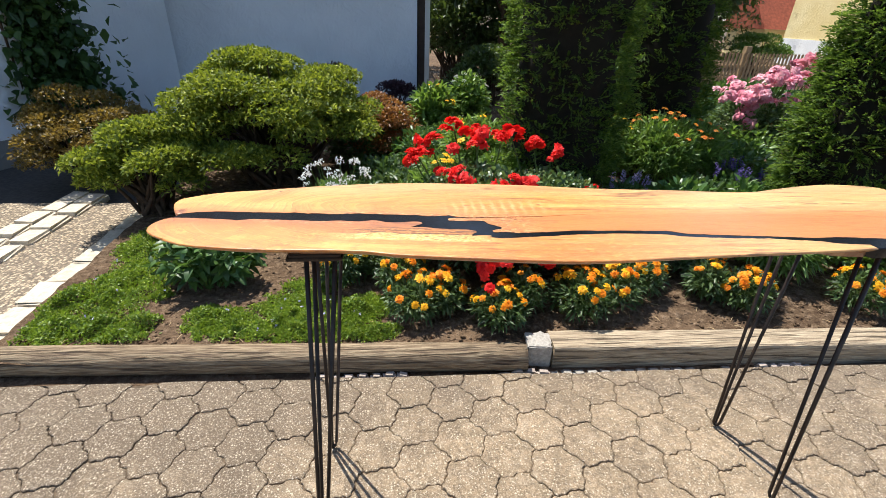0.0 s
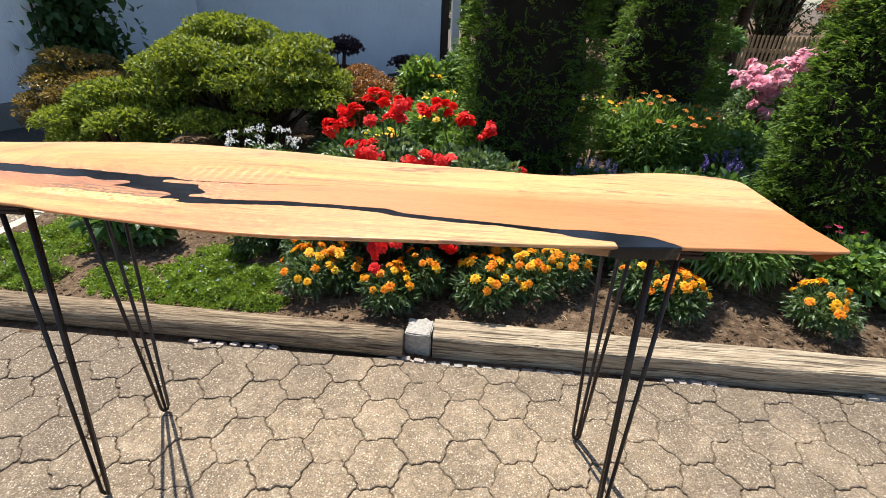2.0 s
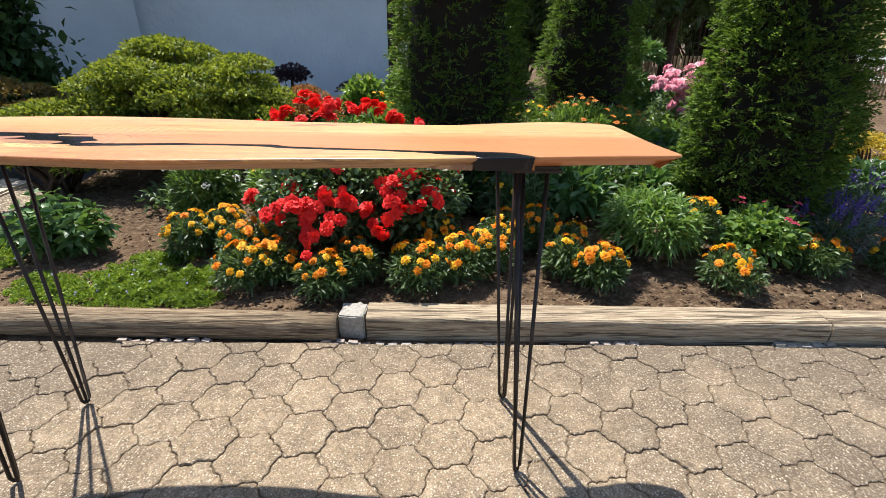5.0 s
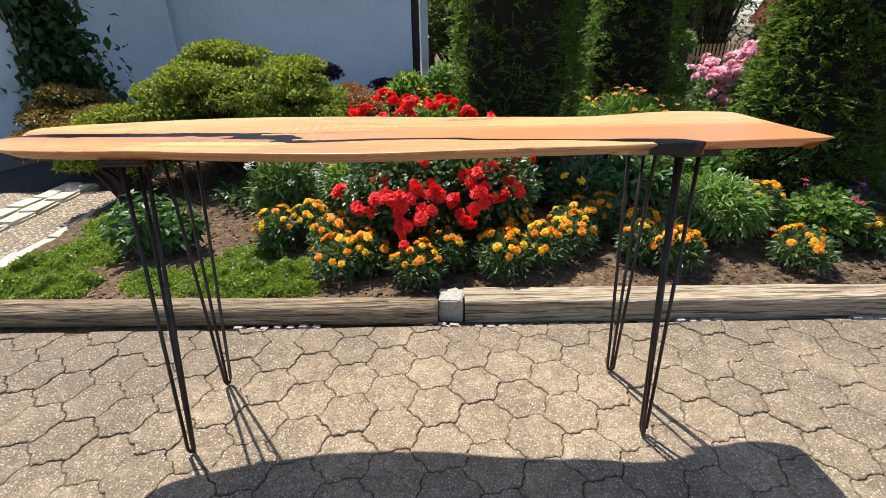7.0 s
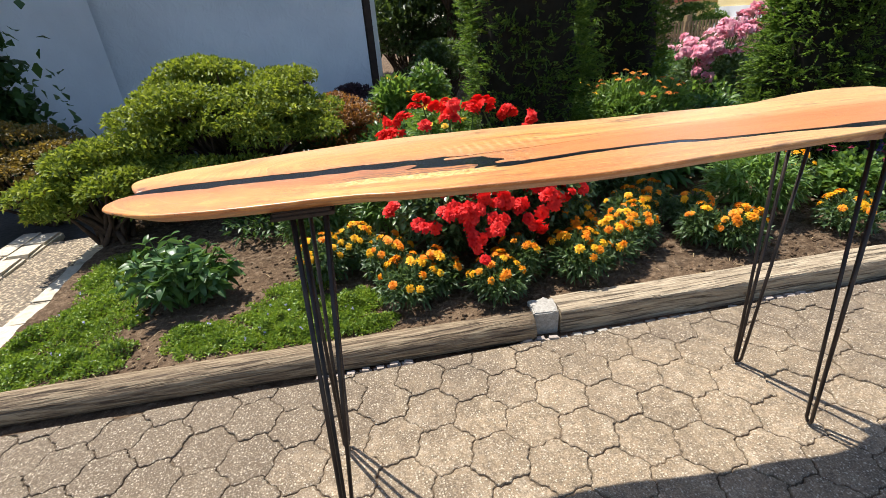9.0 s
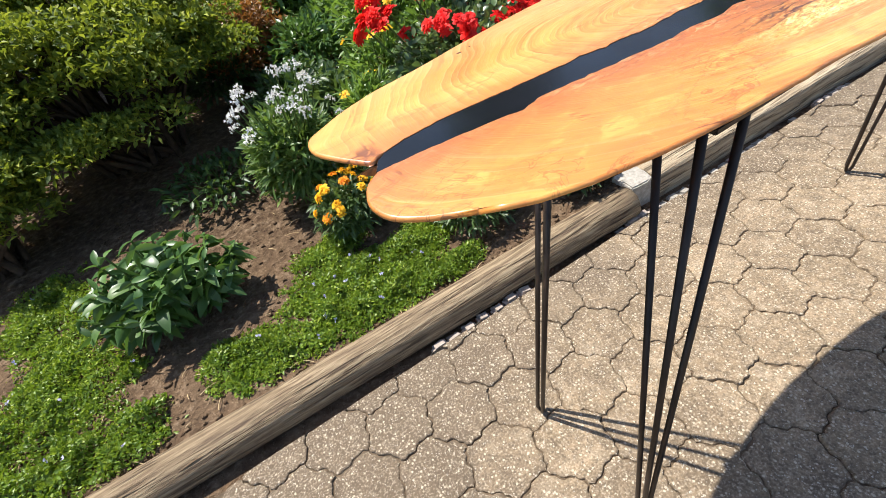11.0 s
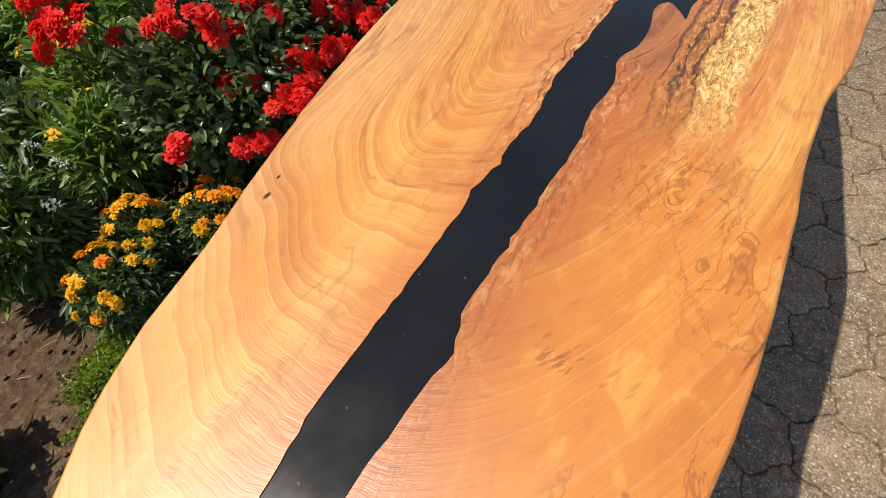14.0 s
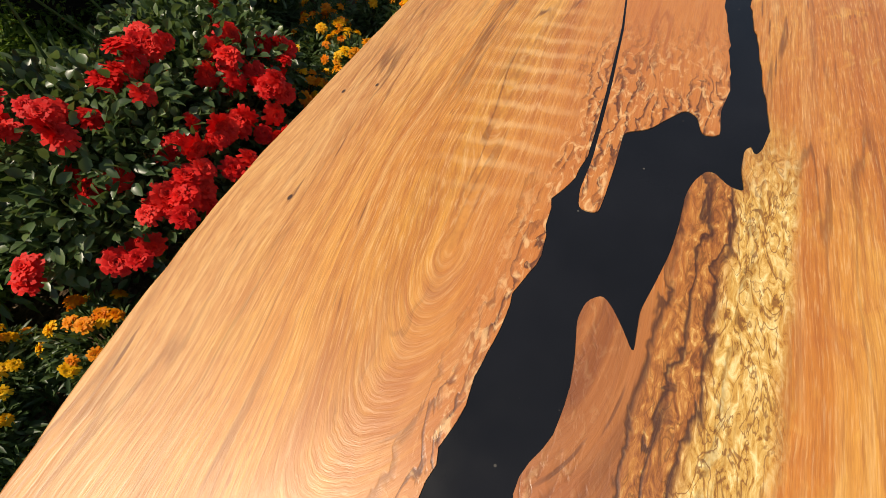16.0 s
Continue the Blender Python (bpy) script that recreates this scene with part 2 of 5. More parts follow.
        for hx, hy, size in ((0.026, 0.999, 1.0), (0.122, 1.018, 0.9), (0.134, 0.998, 0.8), (-0.261, 0.985, 1.3), (-0.246, 0.989, 0.8)):
            ex, ey = mul(sub(x, hx), 0.55), sub(y, hy)
            worm = m.math("SQRT", add(mul(ex, ex), mul(ey, ey)))
            base = m.mix(m.grey(worm, 0.0009 * size, 0.0016 * size, 0.95, 0.0), base, srgb("2c150b"))
    # flecks and short drying checks along the grain, in loose groups
    few = m.noise(m.coords("Object", (4.0, 9.0, 1.0)), 2.0, 2.0)
    fl = m.node("TexVoronoi", {"Vector": m.node("CombineXYZ", {0: mul(x, 70.0), 1: mul(v, 300.0)}).outputs[0], "Scale": 1.0})
    fleck = mul(m.grey(fl.outputs["Distance"], 0.14, 0.26, 1.0, 0.0), m.grey(few, 0.55, 0.66))
    base = m.mix(mul(fleck, 0.45 if rear else 0.6), base, srgb("86431a"))
    chk = m.node("TexVoronoi", {"Vector": m.node("CombineXYZ", {0: mul(x, 12.0), 1: mul(v, 260.0)}).outputs[0], "Scale": 1.0})
    check = mul(m.grey(chk.outputs["Distance"], 0.10, 0.17, 1.0, 0.0), m.grey(few, 0.47, 0.40))
    base = m.mix(mul(check, 0.65), base, srgb("5b2f14"))
    m.color(base)
    m.put(m.b.inputs["Roughness"], m.grey(fibre, 0.3, 0.8, 0.36, 0.54))
    m.put(m.b.inputs["Coat Weight"], 0.65)
    m.put(m.b.inputs["Coat Roughness"], 0.40)
    relief = add(add(mul(rind, -0.8), mul(crest, 0.4)), add(fibre, add(mul(pore, 0.5), mul(late, -0.15))))
    m.bump(add(relief, veins), 0.22, 0.002)
    return m.m


def resin_material():
    m = Mat("black_resin", 0.13, 0.3)
    n = m.noise(m.coords("Object"), 14.0, 3.0)
    m.color(m.ramp(n, [(0.3, (0.006, 0.007, 0.009)), (0.7, (0.011, 0.012, 0.015))]))
    vor = m.node("TexVoronoi", {"Vector": m.coords("Object"), "Scale": 75.0})
    m.color(m.mix(m.grey(vor.outputs["Distance"], 0.03, 0.05, 0.5, 0.0), m.b.inputs["Base Color"].links[0].from_socket, (0.16, 0.15, 0.13, 1)))
    m.put(m.b.inputs["Roughness"], m.grey(m.noise(m.coords("Object"), 40.0, 4.0), 0.3, 0.7, 0.16, 0.26))
    return m.m


def iron_material():
    m = Mat("raw_steel_rod", 0.42, 0.5)
    n = m.noise(m.coords("Object", (30, 30, 6)), 3.0, 4.0)
    m.color(m.ramp(n, [(0.3, (0.018, 0.014, 0.012)), (0.6, (0.045, 0.033, 0.027)), (0.8, (0.09, 0.055, 0.035))]))
    m.put(m.b.inputs["Metallic"], 0.55)
    m.bump(n, 0.2, 0.001)
    return m.m


def paver_material():
    m = Mat("weathered_concrete", 0.85, 0.25)
    rnd = m.node("ObjectInfo").outputs["Random"]
    isl = m.node("NewGeometry").outputs["Random Per Island"]
    pos = m.node("NewGeometry").outputs["Position"]
    big = m.noise(pos, 2.2, 3.0)
    fine = m.noise(pos, 55.0, 4.0, 0.7)
    f = m.math("ADD", m.math("MULTIPLY", big, 0.78), m.math("MULTIPLY", m.math("ADD", rnd, m.math("MULTIPLY", isl, 0.001)), 0.22))
    c = m.ramp(f, [(0.2, srgb("786753")), (0.5, srgb("9b866b")), (0.75, srgb("aa9478"))])
    c = m.mix(m.grey(fine, 0.36, 0.66, 0.0, 0.7), c, srgb("5f5446"))
    mottle = m.noise(pos, 19.0, 3.0, 0.6)
    c = m.mix(m.grey(mottle, 0.5, 0.7, 0.0, 0.4), c, srgb("665945"))
    c = m.mix(m.grey(mottle, 0.46, 0.3, 0.0, 0.35), c, srgb("b3a48d"))
    # trodden dirt, heavier towards the yard's log end; darker along kerb and right end
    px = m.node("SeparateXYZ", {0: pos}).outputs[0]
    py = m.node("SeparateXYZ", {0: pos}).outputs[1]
    dark_sides = m.math("ADD", m.grey(px, 0.35, -0.75, 0.0, 0.26), m.math("ADD", m.grey(py, 1.02, 1.24, 0.0, 0.14), m.grey(px, 0.7, 1.8, 0.0, 0.22)))
    dirt_dark = m.math("ADD", m.noise(pos, 2.4, 5.0, 0.65), dark_sides)
    c = m.mix(m.grey(dirt_dark, 0.50, 0.74, 0.0, 0.72), c, srgb("564a3e"))
    stain = m.noise(pos, 5.5, 4.0, 0.65)
    c = m.mix(m.grey(stain, 0.52, 0.7, 0.0, 0.45), c, srgb("5f5343"))
    grain = m.node("TexVoronoi", {"Vector": pos, "Scale": 240.0})
    keep = m.noise(pos, 120.0, 2.0)
    grit = m.noise(pos, 230.0, 3.0, 0.7)
    c = m.mix(m.grey(grit, 0.5, 0.68, 0.0, 0.6), c, srgb("4f4538"))
    c = m.mix(m.grey(grit, 0.48, 0.34, 0.0, 0.45), c, srgb("c3b59e"))
    chip = m.math("MULTIPLY", m.grey(grain.outputs["Distance"], 0.22, 0.34, 1.0, 0.0), m.grey(keep, 0.54, 0.62))
    c = m.mix(m.math("MULTIPLY", chip, 0.7), c, srgb("d8cfbf"))
    dark = m.math("MULTIPLY", m.grey(grain.outputs["Distance"], 0.2, 0.3, 1.0, 0.0), m.grey(keep, 0.42, 0.36))
    c = m.mix(m.math("MULTIPLY", dark, 0.75), c, srgb("463d33"))
    peb = m.node("TexVoronoi", {"Vector": pos, "Scale": 135.0})
    some = m.node("SeparateXYZ", {0: peb.outputs["Color"]}).outputs[0]
    pebble = m.grey(peb.outputs["Distance"], 0.26, 0.36, 1.0, 0.0)
    c = m.mix(m.math("MULTIPLY", pebble, m.grey(some, 0.66, 0.70, 0.0, 0.6)), c, srgb("cdbfa8"))
    c = m.mix(m.math("MULTIPLY", pebble, m.grey(some, 0.24, 0.20, 0.0, 0.55)), c, srgb("5d5245"))
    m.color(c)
    m.bump(m.math("ADD", m.math("ADD", fine, m.math("MULTIPLY", grit, 0.4)), m.math("MULTIPLY", chip, 0.4)), 0.7, 0.005)
    return m.m


def soil_material():
    m = Mat("garden_soil", 0.95, 0.1)
    pos = m.node("NewGeometry").outputs["Position"]
    a = m.noise(pos, 2.0, 3.0)
    b = m.noise(pos, 38.0, 5.0, 0.7)
    c = m.ramp(b, [(0.3, srgb("3a2b21")), (0.52, srgb("62503e")), (0.72, srgb("917c66"))])
    c = m.mix(m.grey(a, 0.42, 0.7, 0.0, 0.5), c, srgb("856e57"))
    v = m.node("TexVoronoi", {"Vector": pos, "Scale": 130.0})
    c = m.mix(m.math("MULTIPLY", m.grey(v.outputs["Distance"], 0.12, 0.2, 1.0, 0.0), m.grey(a, 0.4, 0.6, 0.1, 0.5)), c, srgb("b09a80"))
    m.color(c)
    m.bump(m.math("ADD", b, m.math("MULTIPLY", m.noise(pos, 14.0, 3.0), 1.4)), 1.0, 0.025)
    return m.m


def timber_material(name, hexes):
    m = Mat(name, 0.85, 0.2)
    co = m.coords("Object", (3.5, 62.0, 62.0))
    g = m.noise(co, 2.4, 5.0, 0.65, 0.6)
    big = m.noise(m.coords("Object"), 3.0, 3.0)
    c = m.ramp(g, [(0.34, srgb(hexes[0])), (0.47, srgb(hexes[1])), (0.62, srgb(hexes[2]))])
    c = m.mix(m.grey(big, 0.4, 0.7, 0.0, 0.4), c, srgb(hexes[1]))
    crack = m.noise(m.coords("Object", (1.6, 46.0, 46.0)), 2.0, 3.0, 0.5, 0.5)
    cr = m.grey(crack, 0.37, 0.42, 1.0, 0.0)
    c = m.mix(m.math("MULTIPLY", cr, 0.7), c, srgb("453a31"))
    m.color(c)
    m.bump(m.math("SUBTRACT", g, cr), 0.9, 0.008)
    return m.m


def stone_material(name, a, b, scale=60.0):
    m = Mat(name, 0.8, 0.3)
    pos = m.node("NewGeometry").outputs["Position"]
    rnd = m.node("ObjectInfo").outputs["Random"]
    n = m.noise(pos, scale, 5.0, 0.7)
    c = m.ramp(n, [(0.3, srgb(a)), (0.65, srgb(b))])
    c = m.mix(m.math("MULTIPLY", rnd, 0.35), c, srgb(a))
    m.color(c)
    m.bump(n, 0.4, 0.004)
    return m.m


def plaster_material(name, a, b):
    m = Mat(name, 0.9, 0.2)
    pos = m.node("NewGeometry").outputs["Position"]
    n = m.noise(pos, 30.0, 5.0, 0.7)
    s = m.noise(pos, 7.0, 4.0, 0.6, 1.5)
    big = m.noise(pos, 1.1, 3.0)
    c = m.ramp(big, [(0.35, srgb(a)), (0.65, srgb(b))])
    m.color(c)
    m.bump(m.math("ADD", m.math("MULTIPLY", n, 0.4), m.grey(s, 0.45, 0.7)), 0.35, 0.015)
    return m.m


def gravel_material():
    m = Mat("exposed_aggregate", 0.8, 0.3)
    pos = m.node("NewGeometry").outputs["Position"]
    v = m.node("TexVoronoi", {"Vector": pos, "Scale": 75.0})
    c = m.ramp(m.node("SeparateColor", {0: v.outputs["Color"]}).outputs[0],
               [(0.0, srgb("6f6455")), (0.4, srgb("a8967c")), (0.7, srgb("c9b79a")), (1.0, srgb("8c7a66"))])
    c = m.mix(m.grey(v.outputs["Distance"], 0.35, 0.6, 0.0, 0.8), c, srgb("554b40"))
    m.color(c)
    m.bump(m.grey(v.outputs["Distance"], 0.0, 0.6, 1.0, 0.0), 0.8, 0.008)
    return m.m


def plain_material(name, h, rough=0.7, var=0.25, scale=20.0):
    m = Mat(name, rough, 0.3)
    n = m.noise(m.coords("Object"), scale, 4.0, 0.6)
    c = srgb(h)
    m.color(m.ramp(n, [(0.3, tuple(v * (1 - var) for v in c[:3])), (0.7, tuple(min(1, v * (1 + var)) for v in c[:3]))]))
    m.bump(n, 0.25, 0.004)
    return m.m


WOOD = wood_material("oiled_wood", False)
WOOD_PALE = wood_material("oiled_pale_wood", True)
RESIN = resin_material()
IRON = iron_material()
PAVER = paver_material()
SOIL = soil_material()
LOG = timber_material("weathered_log", ("50433a", "7c6a54", "a69478"))
SLEEPER = timber_material("weathered_sleeper", ("6b5d4c", "9c8b73", "bcab90"))
GRANITE = stone_material("grey_granite", "857f76", "b9b3a8", 90.0)
PALE_COBBLE = stone_material("pale_pink_cobble", "857a70", "b3a599", 70.0)
COBBLE = stone_material("small_cobble", "6d675e", "b3ada2", 70.0)
WHITE_STONE = stone_material("pale_border_stone", "a59a86", "cfc4b0", 45.0)
AGGREGATE = gravel_material()
WALL = plaster_material("white_render", "d3d5d8", "e4e6e8")
PLINTH = plaster_material("grey_plinth", "77746f", "8a8680")
CREAM = plaster_material("cream_render", "d8c48d", "e2d2a2")
JOINT = plain_material("joint_dirt", "5e5040", 0.95, 0.4, 60.0)
ASPHALT = plain_material("dark_paving", "4a4743", 0.9, 0.3, 40.0)
DARK_WOOD = plain_material("dark_brown_wood", "3a2c22", 0.7, 0.3, 14.0)
FENCE_WOOD = plain_material("grey_brown_fence_wood", "a58d6c", 0.85, 0.3, 12.0)
RED_TILE = plain_material("red_roof_tile", "8a4a36", 0.8, 0.3, 10.0)
BARK = plain_material("brown_bark", "4a3a2c", 0.9, 0.4, 30.0)
STEM = plain_material("green_stem", "4a5f2a", 0.7, 0.3, 40.0)
STRAW = plain_material("dry_straw", "b79f78", 0.9, 0.3, 40.0)
GLASS_DARK = plain_material("dark_window_glass", "20262a", 0.1, 0.1, 2.0)
WHITE_PAINT = plain_material("white_painted_wood", "d8d8d2", 0.6, 0.05, 8.0)

L_RHODO = leaf_material("rhododendron_leaf", (0.035, 0.060, 0.011, 1), (0.14, 0.18, 0.022, 1), (0.38, 0.39, 0.055, 1), rough=0.58, spec=0.3)
L_THUJA = leaf_material("thuja_scale_leaf", (0.018, 0.038, 0.010, 1), (0.072, 0.130, 0.024, 1), (0.23, 0.31, 0.050, 1), 0.46, 0.55, 0.3)
L_MARI = leaf_material("marigold_leaf", (0.025, 0.05, 0.016, 1), (0.065, 0.105, 0.035, 1), (0.1, 0.15, 0.05, 1))
L_ROSE = leaf_material("rose_leaf", (0.026, 0.050, 0.018, 1), (0.075, 0.122, 0.045, 1), (0.15, 0.205, 0.075, 1), 0.28, 0.34, 0.5)
L_PHLOX = leaf_material("broad_leaf", (0.03, 0.07, 0.02, 1), (0.07, 0.135, 0.035, 1), (0.11, 0.18, 0.05, 1), 0.28, 0.38)
L_PHLOX_OBJ = leaf_material("broad_leaf_single", (0.024, 0.056, 0.014, 1), (0.052, 0.105, 0.024, 1), (0.085, 0.145, 0.035, 1), 0.3, 0.45, by_object=True)
L_MAT = leaf_material("mat_leaf", (0.055, 0.095, 0.012, 1), (0.14, 0.215, 0.025, 1), (0.30, 0.34, 0.05, 1))
L_GOLD = leaf_material("bronze_leaf", (0.06, 0.048, 0.014, 1), (0.17, 0.12, 0.03, 1), (0.27, 0.19, 0.05, 1))
L_RUST = leaf_material("rust_leaf", (0.09, 0.04, 0.016, 1), (0.19, 0.085, 0.03, 1), (0.22, 0.14, 0.045, 1))
L_PLUM = leaf_material("plum_leaf", (0.02, 0.014, 0.022, 1), (0.05, 0.025, 0.04, 1), (0.09, 0.04, 0.05, 1))
L_IVY = leaf_material("climber_leaf", (0.015, 0.035, 0.010, 1), (0.045, 0.085, 0.02, 1), (0.08, 0.13, 0.035, 1))
L_FRESH = leaf_material("fresh_green_leaf", (0.05, 0.09, 0.02, 1), (0.11, 0.19, 0.04, 1), (0.18, 0.26, 0.07, 1))
L_WHITE = leaf_material("spider_flower_leaf", (0.04, 0.08, 0.02, 1), (0.09, 0.15, 0.035, 1), (0.15, 0.2, 0.05, 1))
L_FAR = leaf_material("far_tree_leaf", (0.02, 0.036, 0.012, 1), (0.055, 0.09, 0.024, 1), (0.10, 0.14, 0.04, 1))
L_YELLOW = leaf_material("golden_leaf", (0.12, 0.10, 0.012, 1), (0.34, 0.26, 0.03, 1), (0.55, 0.42, 0.06, 1))
L_BLUE = leaf_material("blue_green_needle", (0.03, 0.05, 0.04, 1), (0.07, 0.105, 0.085, 1))
P_RED = petal_material("red_petal", (0.74, 0.006, 0.008, 1), (0.97, 0.045, 0.03, 1), 0.32)
P_ORANGE = petal_material("orange_petal", (0.84, 0.22, 0.004, 1), (0.95, 0.42, 0.010, 1), 0.3)
P_YELLOW = petal_material("yellow_petal", (0.88, 0.43, 0.008, 1), (0.95, 0.58, 0.018, 1), 0.3)
P_WHITE = petal_material("white_petal", (0.75, 0.73, 0.7, 1), (0.88, 0.87, 0.84, 1))
P_PINK = petal_material("pink_petal", (0.74, 0.20, 0.30, 1), (0.92, 0.62, 0.66, 1))
P_PURPLE = petal_material("violet_petal", (0.06, 0.04, 0.19, 1), (0.17, 0.12, 0.38, 1))
P_CRIMSON = petal_material("crimson_petal", (0.3, 0.02, 0.06, 1), (0.45, 0.05, 0.1, 1))
P_RUST = petal_material("rust_petal", (0.5, 0.1, 0.01, 1), (0.72, 0.28, 0.02, 1))


# ---- mesh helpers ----
RNG = np.random.default_rng(7)


def mesh_of(name, verts, faces, mat=None, smooth=False):
    me = bpy.data.meshes.new(name)
    me.from_pydata([tuple(v) for v in verts], [], faces)
    if mat:
        me.materials.append(mat)
    if smooth:
        me.polygons.foreach_set("use_smooth", [True] * len(me.polygons))
    me.update()
    return me


def quads_mesh(name, verts, quads, mat):
    """A mesh from an (n, 3) array and an (m, 4) array, fast."""
    me = bpy.data.meshes.new(name)
    n, m = len(verts), len(quads)
    me.vertices.add(n)
    me.vertices.foreach_set("co", np.ascontiguousarray(verts, np.float32).ravel())
    me.loops.add(m * 4)
    me.loops.foreach_set("vertex_index", np.ascontiguousarray(quads, np.int32).ravel())
    me.polygons.add(m)
    me.polygons.foreach_set("loop_start", np.arange(0, m * 4, 4, dtype=np.int32))
    me.polygons.foreach_set("loop_total", np.full(m, 4, np.int32))
    me.update(calc_edges=True)
    me.materials.append(mat)
    return me


def empty(name, at=(0, 0, 0)):
    e = new(name)
    e.location = at
    e.empty_display_size = 0.05
    return e


def child(name, me, parent, label="", at=None, kind=""):
    o = new(name, me)
    o.parent = parent
    if at is not None:
        o.matrix_basis = at
    return tagged(o, label, "", "", kind)


def bm_mesh(name, bm, mat, smooth=False):
    me = bpy.data.meshes.new(name)
    bmesh.ops.recalc_face_normals(bm, faces=bm.faces)
    bm.to_mesh(me)
    bm.free()
    if mat:
        me.materials.append(mat)
    if smooth:
        me.polygons.foreach_set("use_smooth", [True] * len(me.polygons))
    return me


def box_mesh(name, size, mat, bevel=0.0, jitter=0.0, seed=0):
    """A box standing on z = 0, with bevelled and slightly uneven edges."""
    bm = bmesh.new()
    bmesh.ops.create_cube(bm, size=1.0)
    for v in bm.verts:
        v.co = Vector((v.co.x * size[0], v.co.y * size[1], (v.co.z + 0.5) * size[2]))
    if bevel:
        bmesh.ops.bevel(bm, geom=bm.edges[:], offset=bevel, segments=2, affect="EDGES")
    if jitter:
        r = random.Random(seed)
        for v in bm.verts:
            v.co += Vector((r.uniform(-1, 1), r.uniform(-1, 1), r.uniform(-1, 1))) * jitter
    return bm_mesh(name, bm, mat)


def tube_mesh(name, path, radius, mat, sides=8):
    """A round rod along a list of points; radius may be one number or one for each point."""
    pts = [Vector(p) for p in path]
    rad = radius if isinstance(radius, (list, tuple)) else [radius] * len(pts)
    verts, faces = [], []
    up = Vector((0.31, 0.17, 0.93))
    for i, p in enumerate(pts):
        d = (pts[min(i + 1, len(pts) - 1)] - pts[max(i - 1, 0)]).normalized()
        a = d.cross(up)
        a = a.normalized() if a.length > 1e-4 else d.orthogonal().normalized()
        b = d.cross(a)
        for k in range(sides):
            w = 2 * math.pi * k / sides
            verts.append(p + (a * math.cos(w) + b * math.sin(w)) * rad[i])
    for i in range(len(pts) - 1):
        for k in range(sides):
            n = (k + 1) % sides
            faces.append((i * sides + k, i * sides + n, (i + 1) * sides + n, (i + 1) * sides + k))
    faces.append(tuple(range(sides - 1, -1, -1)))
    faces.append(tuple(range((len(pts) - 1) * sides, len(pts) * sides)))
    return mesh_of(name, verts, faces, mat, True)


def unit(v):
    return v / np.maximum(np.linalg.norm(v, axis=-1, keepdims=True), 1e-9)


def leaf_arrays(base, way, length, width, droop=0.25, rng=RNG):
    """Folded leaves: one base point, one direction, one length and width for each. Six points and four faces a leaf."""
    n = len(base)
    way = unit(way)
    side = unit(np.cross(way, unit(rng.normal(size=(n, 3)) * 0.6 + np.array([0, 0, 1.0]))))
    up = np.cross(side, way)
    L, W = np.broadcast_to(length, (n,))[:, None], np.broadcast_to(width, (n,))[:, None]
    mid = base + way * L * 0.48
    tip = base + way * L + np.array([0, 0, -1.0]) * L * droop
    v = np.stack([base, mid + side * W * 0.5 + up * W * 0.16, mid - up * W * 0.1 - np.array([0, 0, 1.0]) * L * droop * 0.1,
                  tip, mid - side * W * 0.5 + up * W * 0.16], 1)
    q = np.array([[0, 1, 3, 2], [0, 2, 3, 4]])
    quads = (np.arange(n)[:, None, None] * 5 + q[None]).reshape(-1, 4)
    return v.reshape(-1, 3), quads


def join_arrays(parts):
    vs, qs, k = [], [], 0
    for v, q in parts:
        vs.append(v), qs.append(q + k)
        k += len(v)
    return np.concatenate(vs), np.concatenate(qs)


def ball_points(n, rng, low=-0.2):
    """Directions over the upper part of a ball."""
    d = unit(rng.normal(size=(n * 3, 3)))
    return d[d[:, 2] > low][:n]


# ---- ground, paving and kerb ----
def soil_height(x, y):
    """The bed lies behind the kerb, a little mounded, and falls to the lawn path."""
    z = 0.055 + 0.05 * min(max((y - 1.4) / 1.6, 0), 1)
    z += 0.018 * noise.noise((x * 2.1, y * 2.1, 0)) + 0.010 * noise.noise((x * 9, y * 9, 3)) + 0.006 * noise.noise((x * 31, y * 31, 5))
    return z


def build_ground():
    g = new("ground", mesh_of("ground", [(-400, -400, -0.04), (400, -400, -0.04), (400, 400, -0.04), (-400, 400, -0.04)], [(0, 1, 2, 3)], JOINT))
    tagged(g, "dark earth and sand under and around the paving", "ground", kind="structure")
    # bed soil
    nx, ny = 260, 150
    xs = np.linspace(-1.365, 4.2, nx)
    ys = 1.315 + (np.linspace(0, 1, ny) ** 1.6) * 4.6
    verts = [(x, y, soil_height(x, y)) for y in ys for x in xs]
    faces = [(j * nx + i, j * nx + i + 1, (j + 1) * nx + i + 1, (j + 1) * nx + i) for j in range(ny - 1) for i in range(nx - 1)]
    bed = new("flower_bed", mesh_of("flower_bed", verts, faces, SOIL, True))
    tagged(bed, "brown crumbly garden soil of the flower bed", "soil", kind="structure")
    far = new("garden_ground", mesh_of("garden_ground", [(4.0, 1.3, 0.03), (30, 1.3, 0.03), (30, 40, 0.03), (0.6, 40, 0.03), (0.6, 5.7, 0.03), (4.0, 5.7, 0.03)], [(0, 1, 2, 3, 4, 5)], SOIL))
    tagged(far, "bare garden earth running back under the trees", "ground", kind="structure")


HEX = 0.1365
HEX_TURN = radians(5.0)
HEX_AT = Vector((0.512, 0.826))


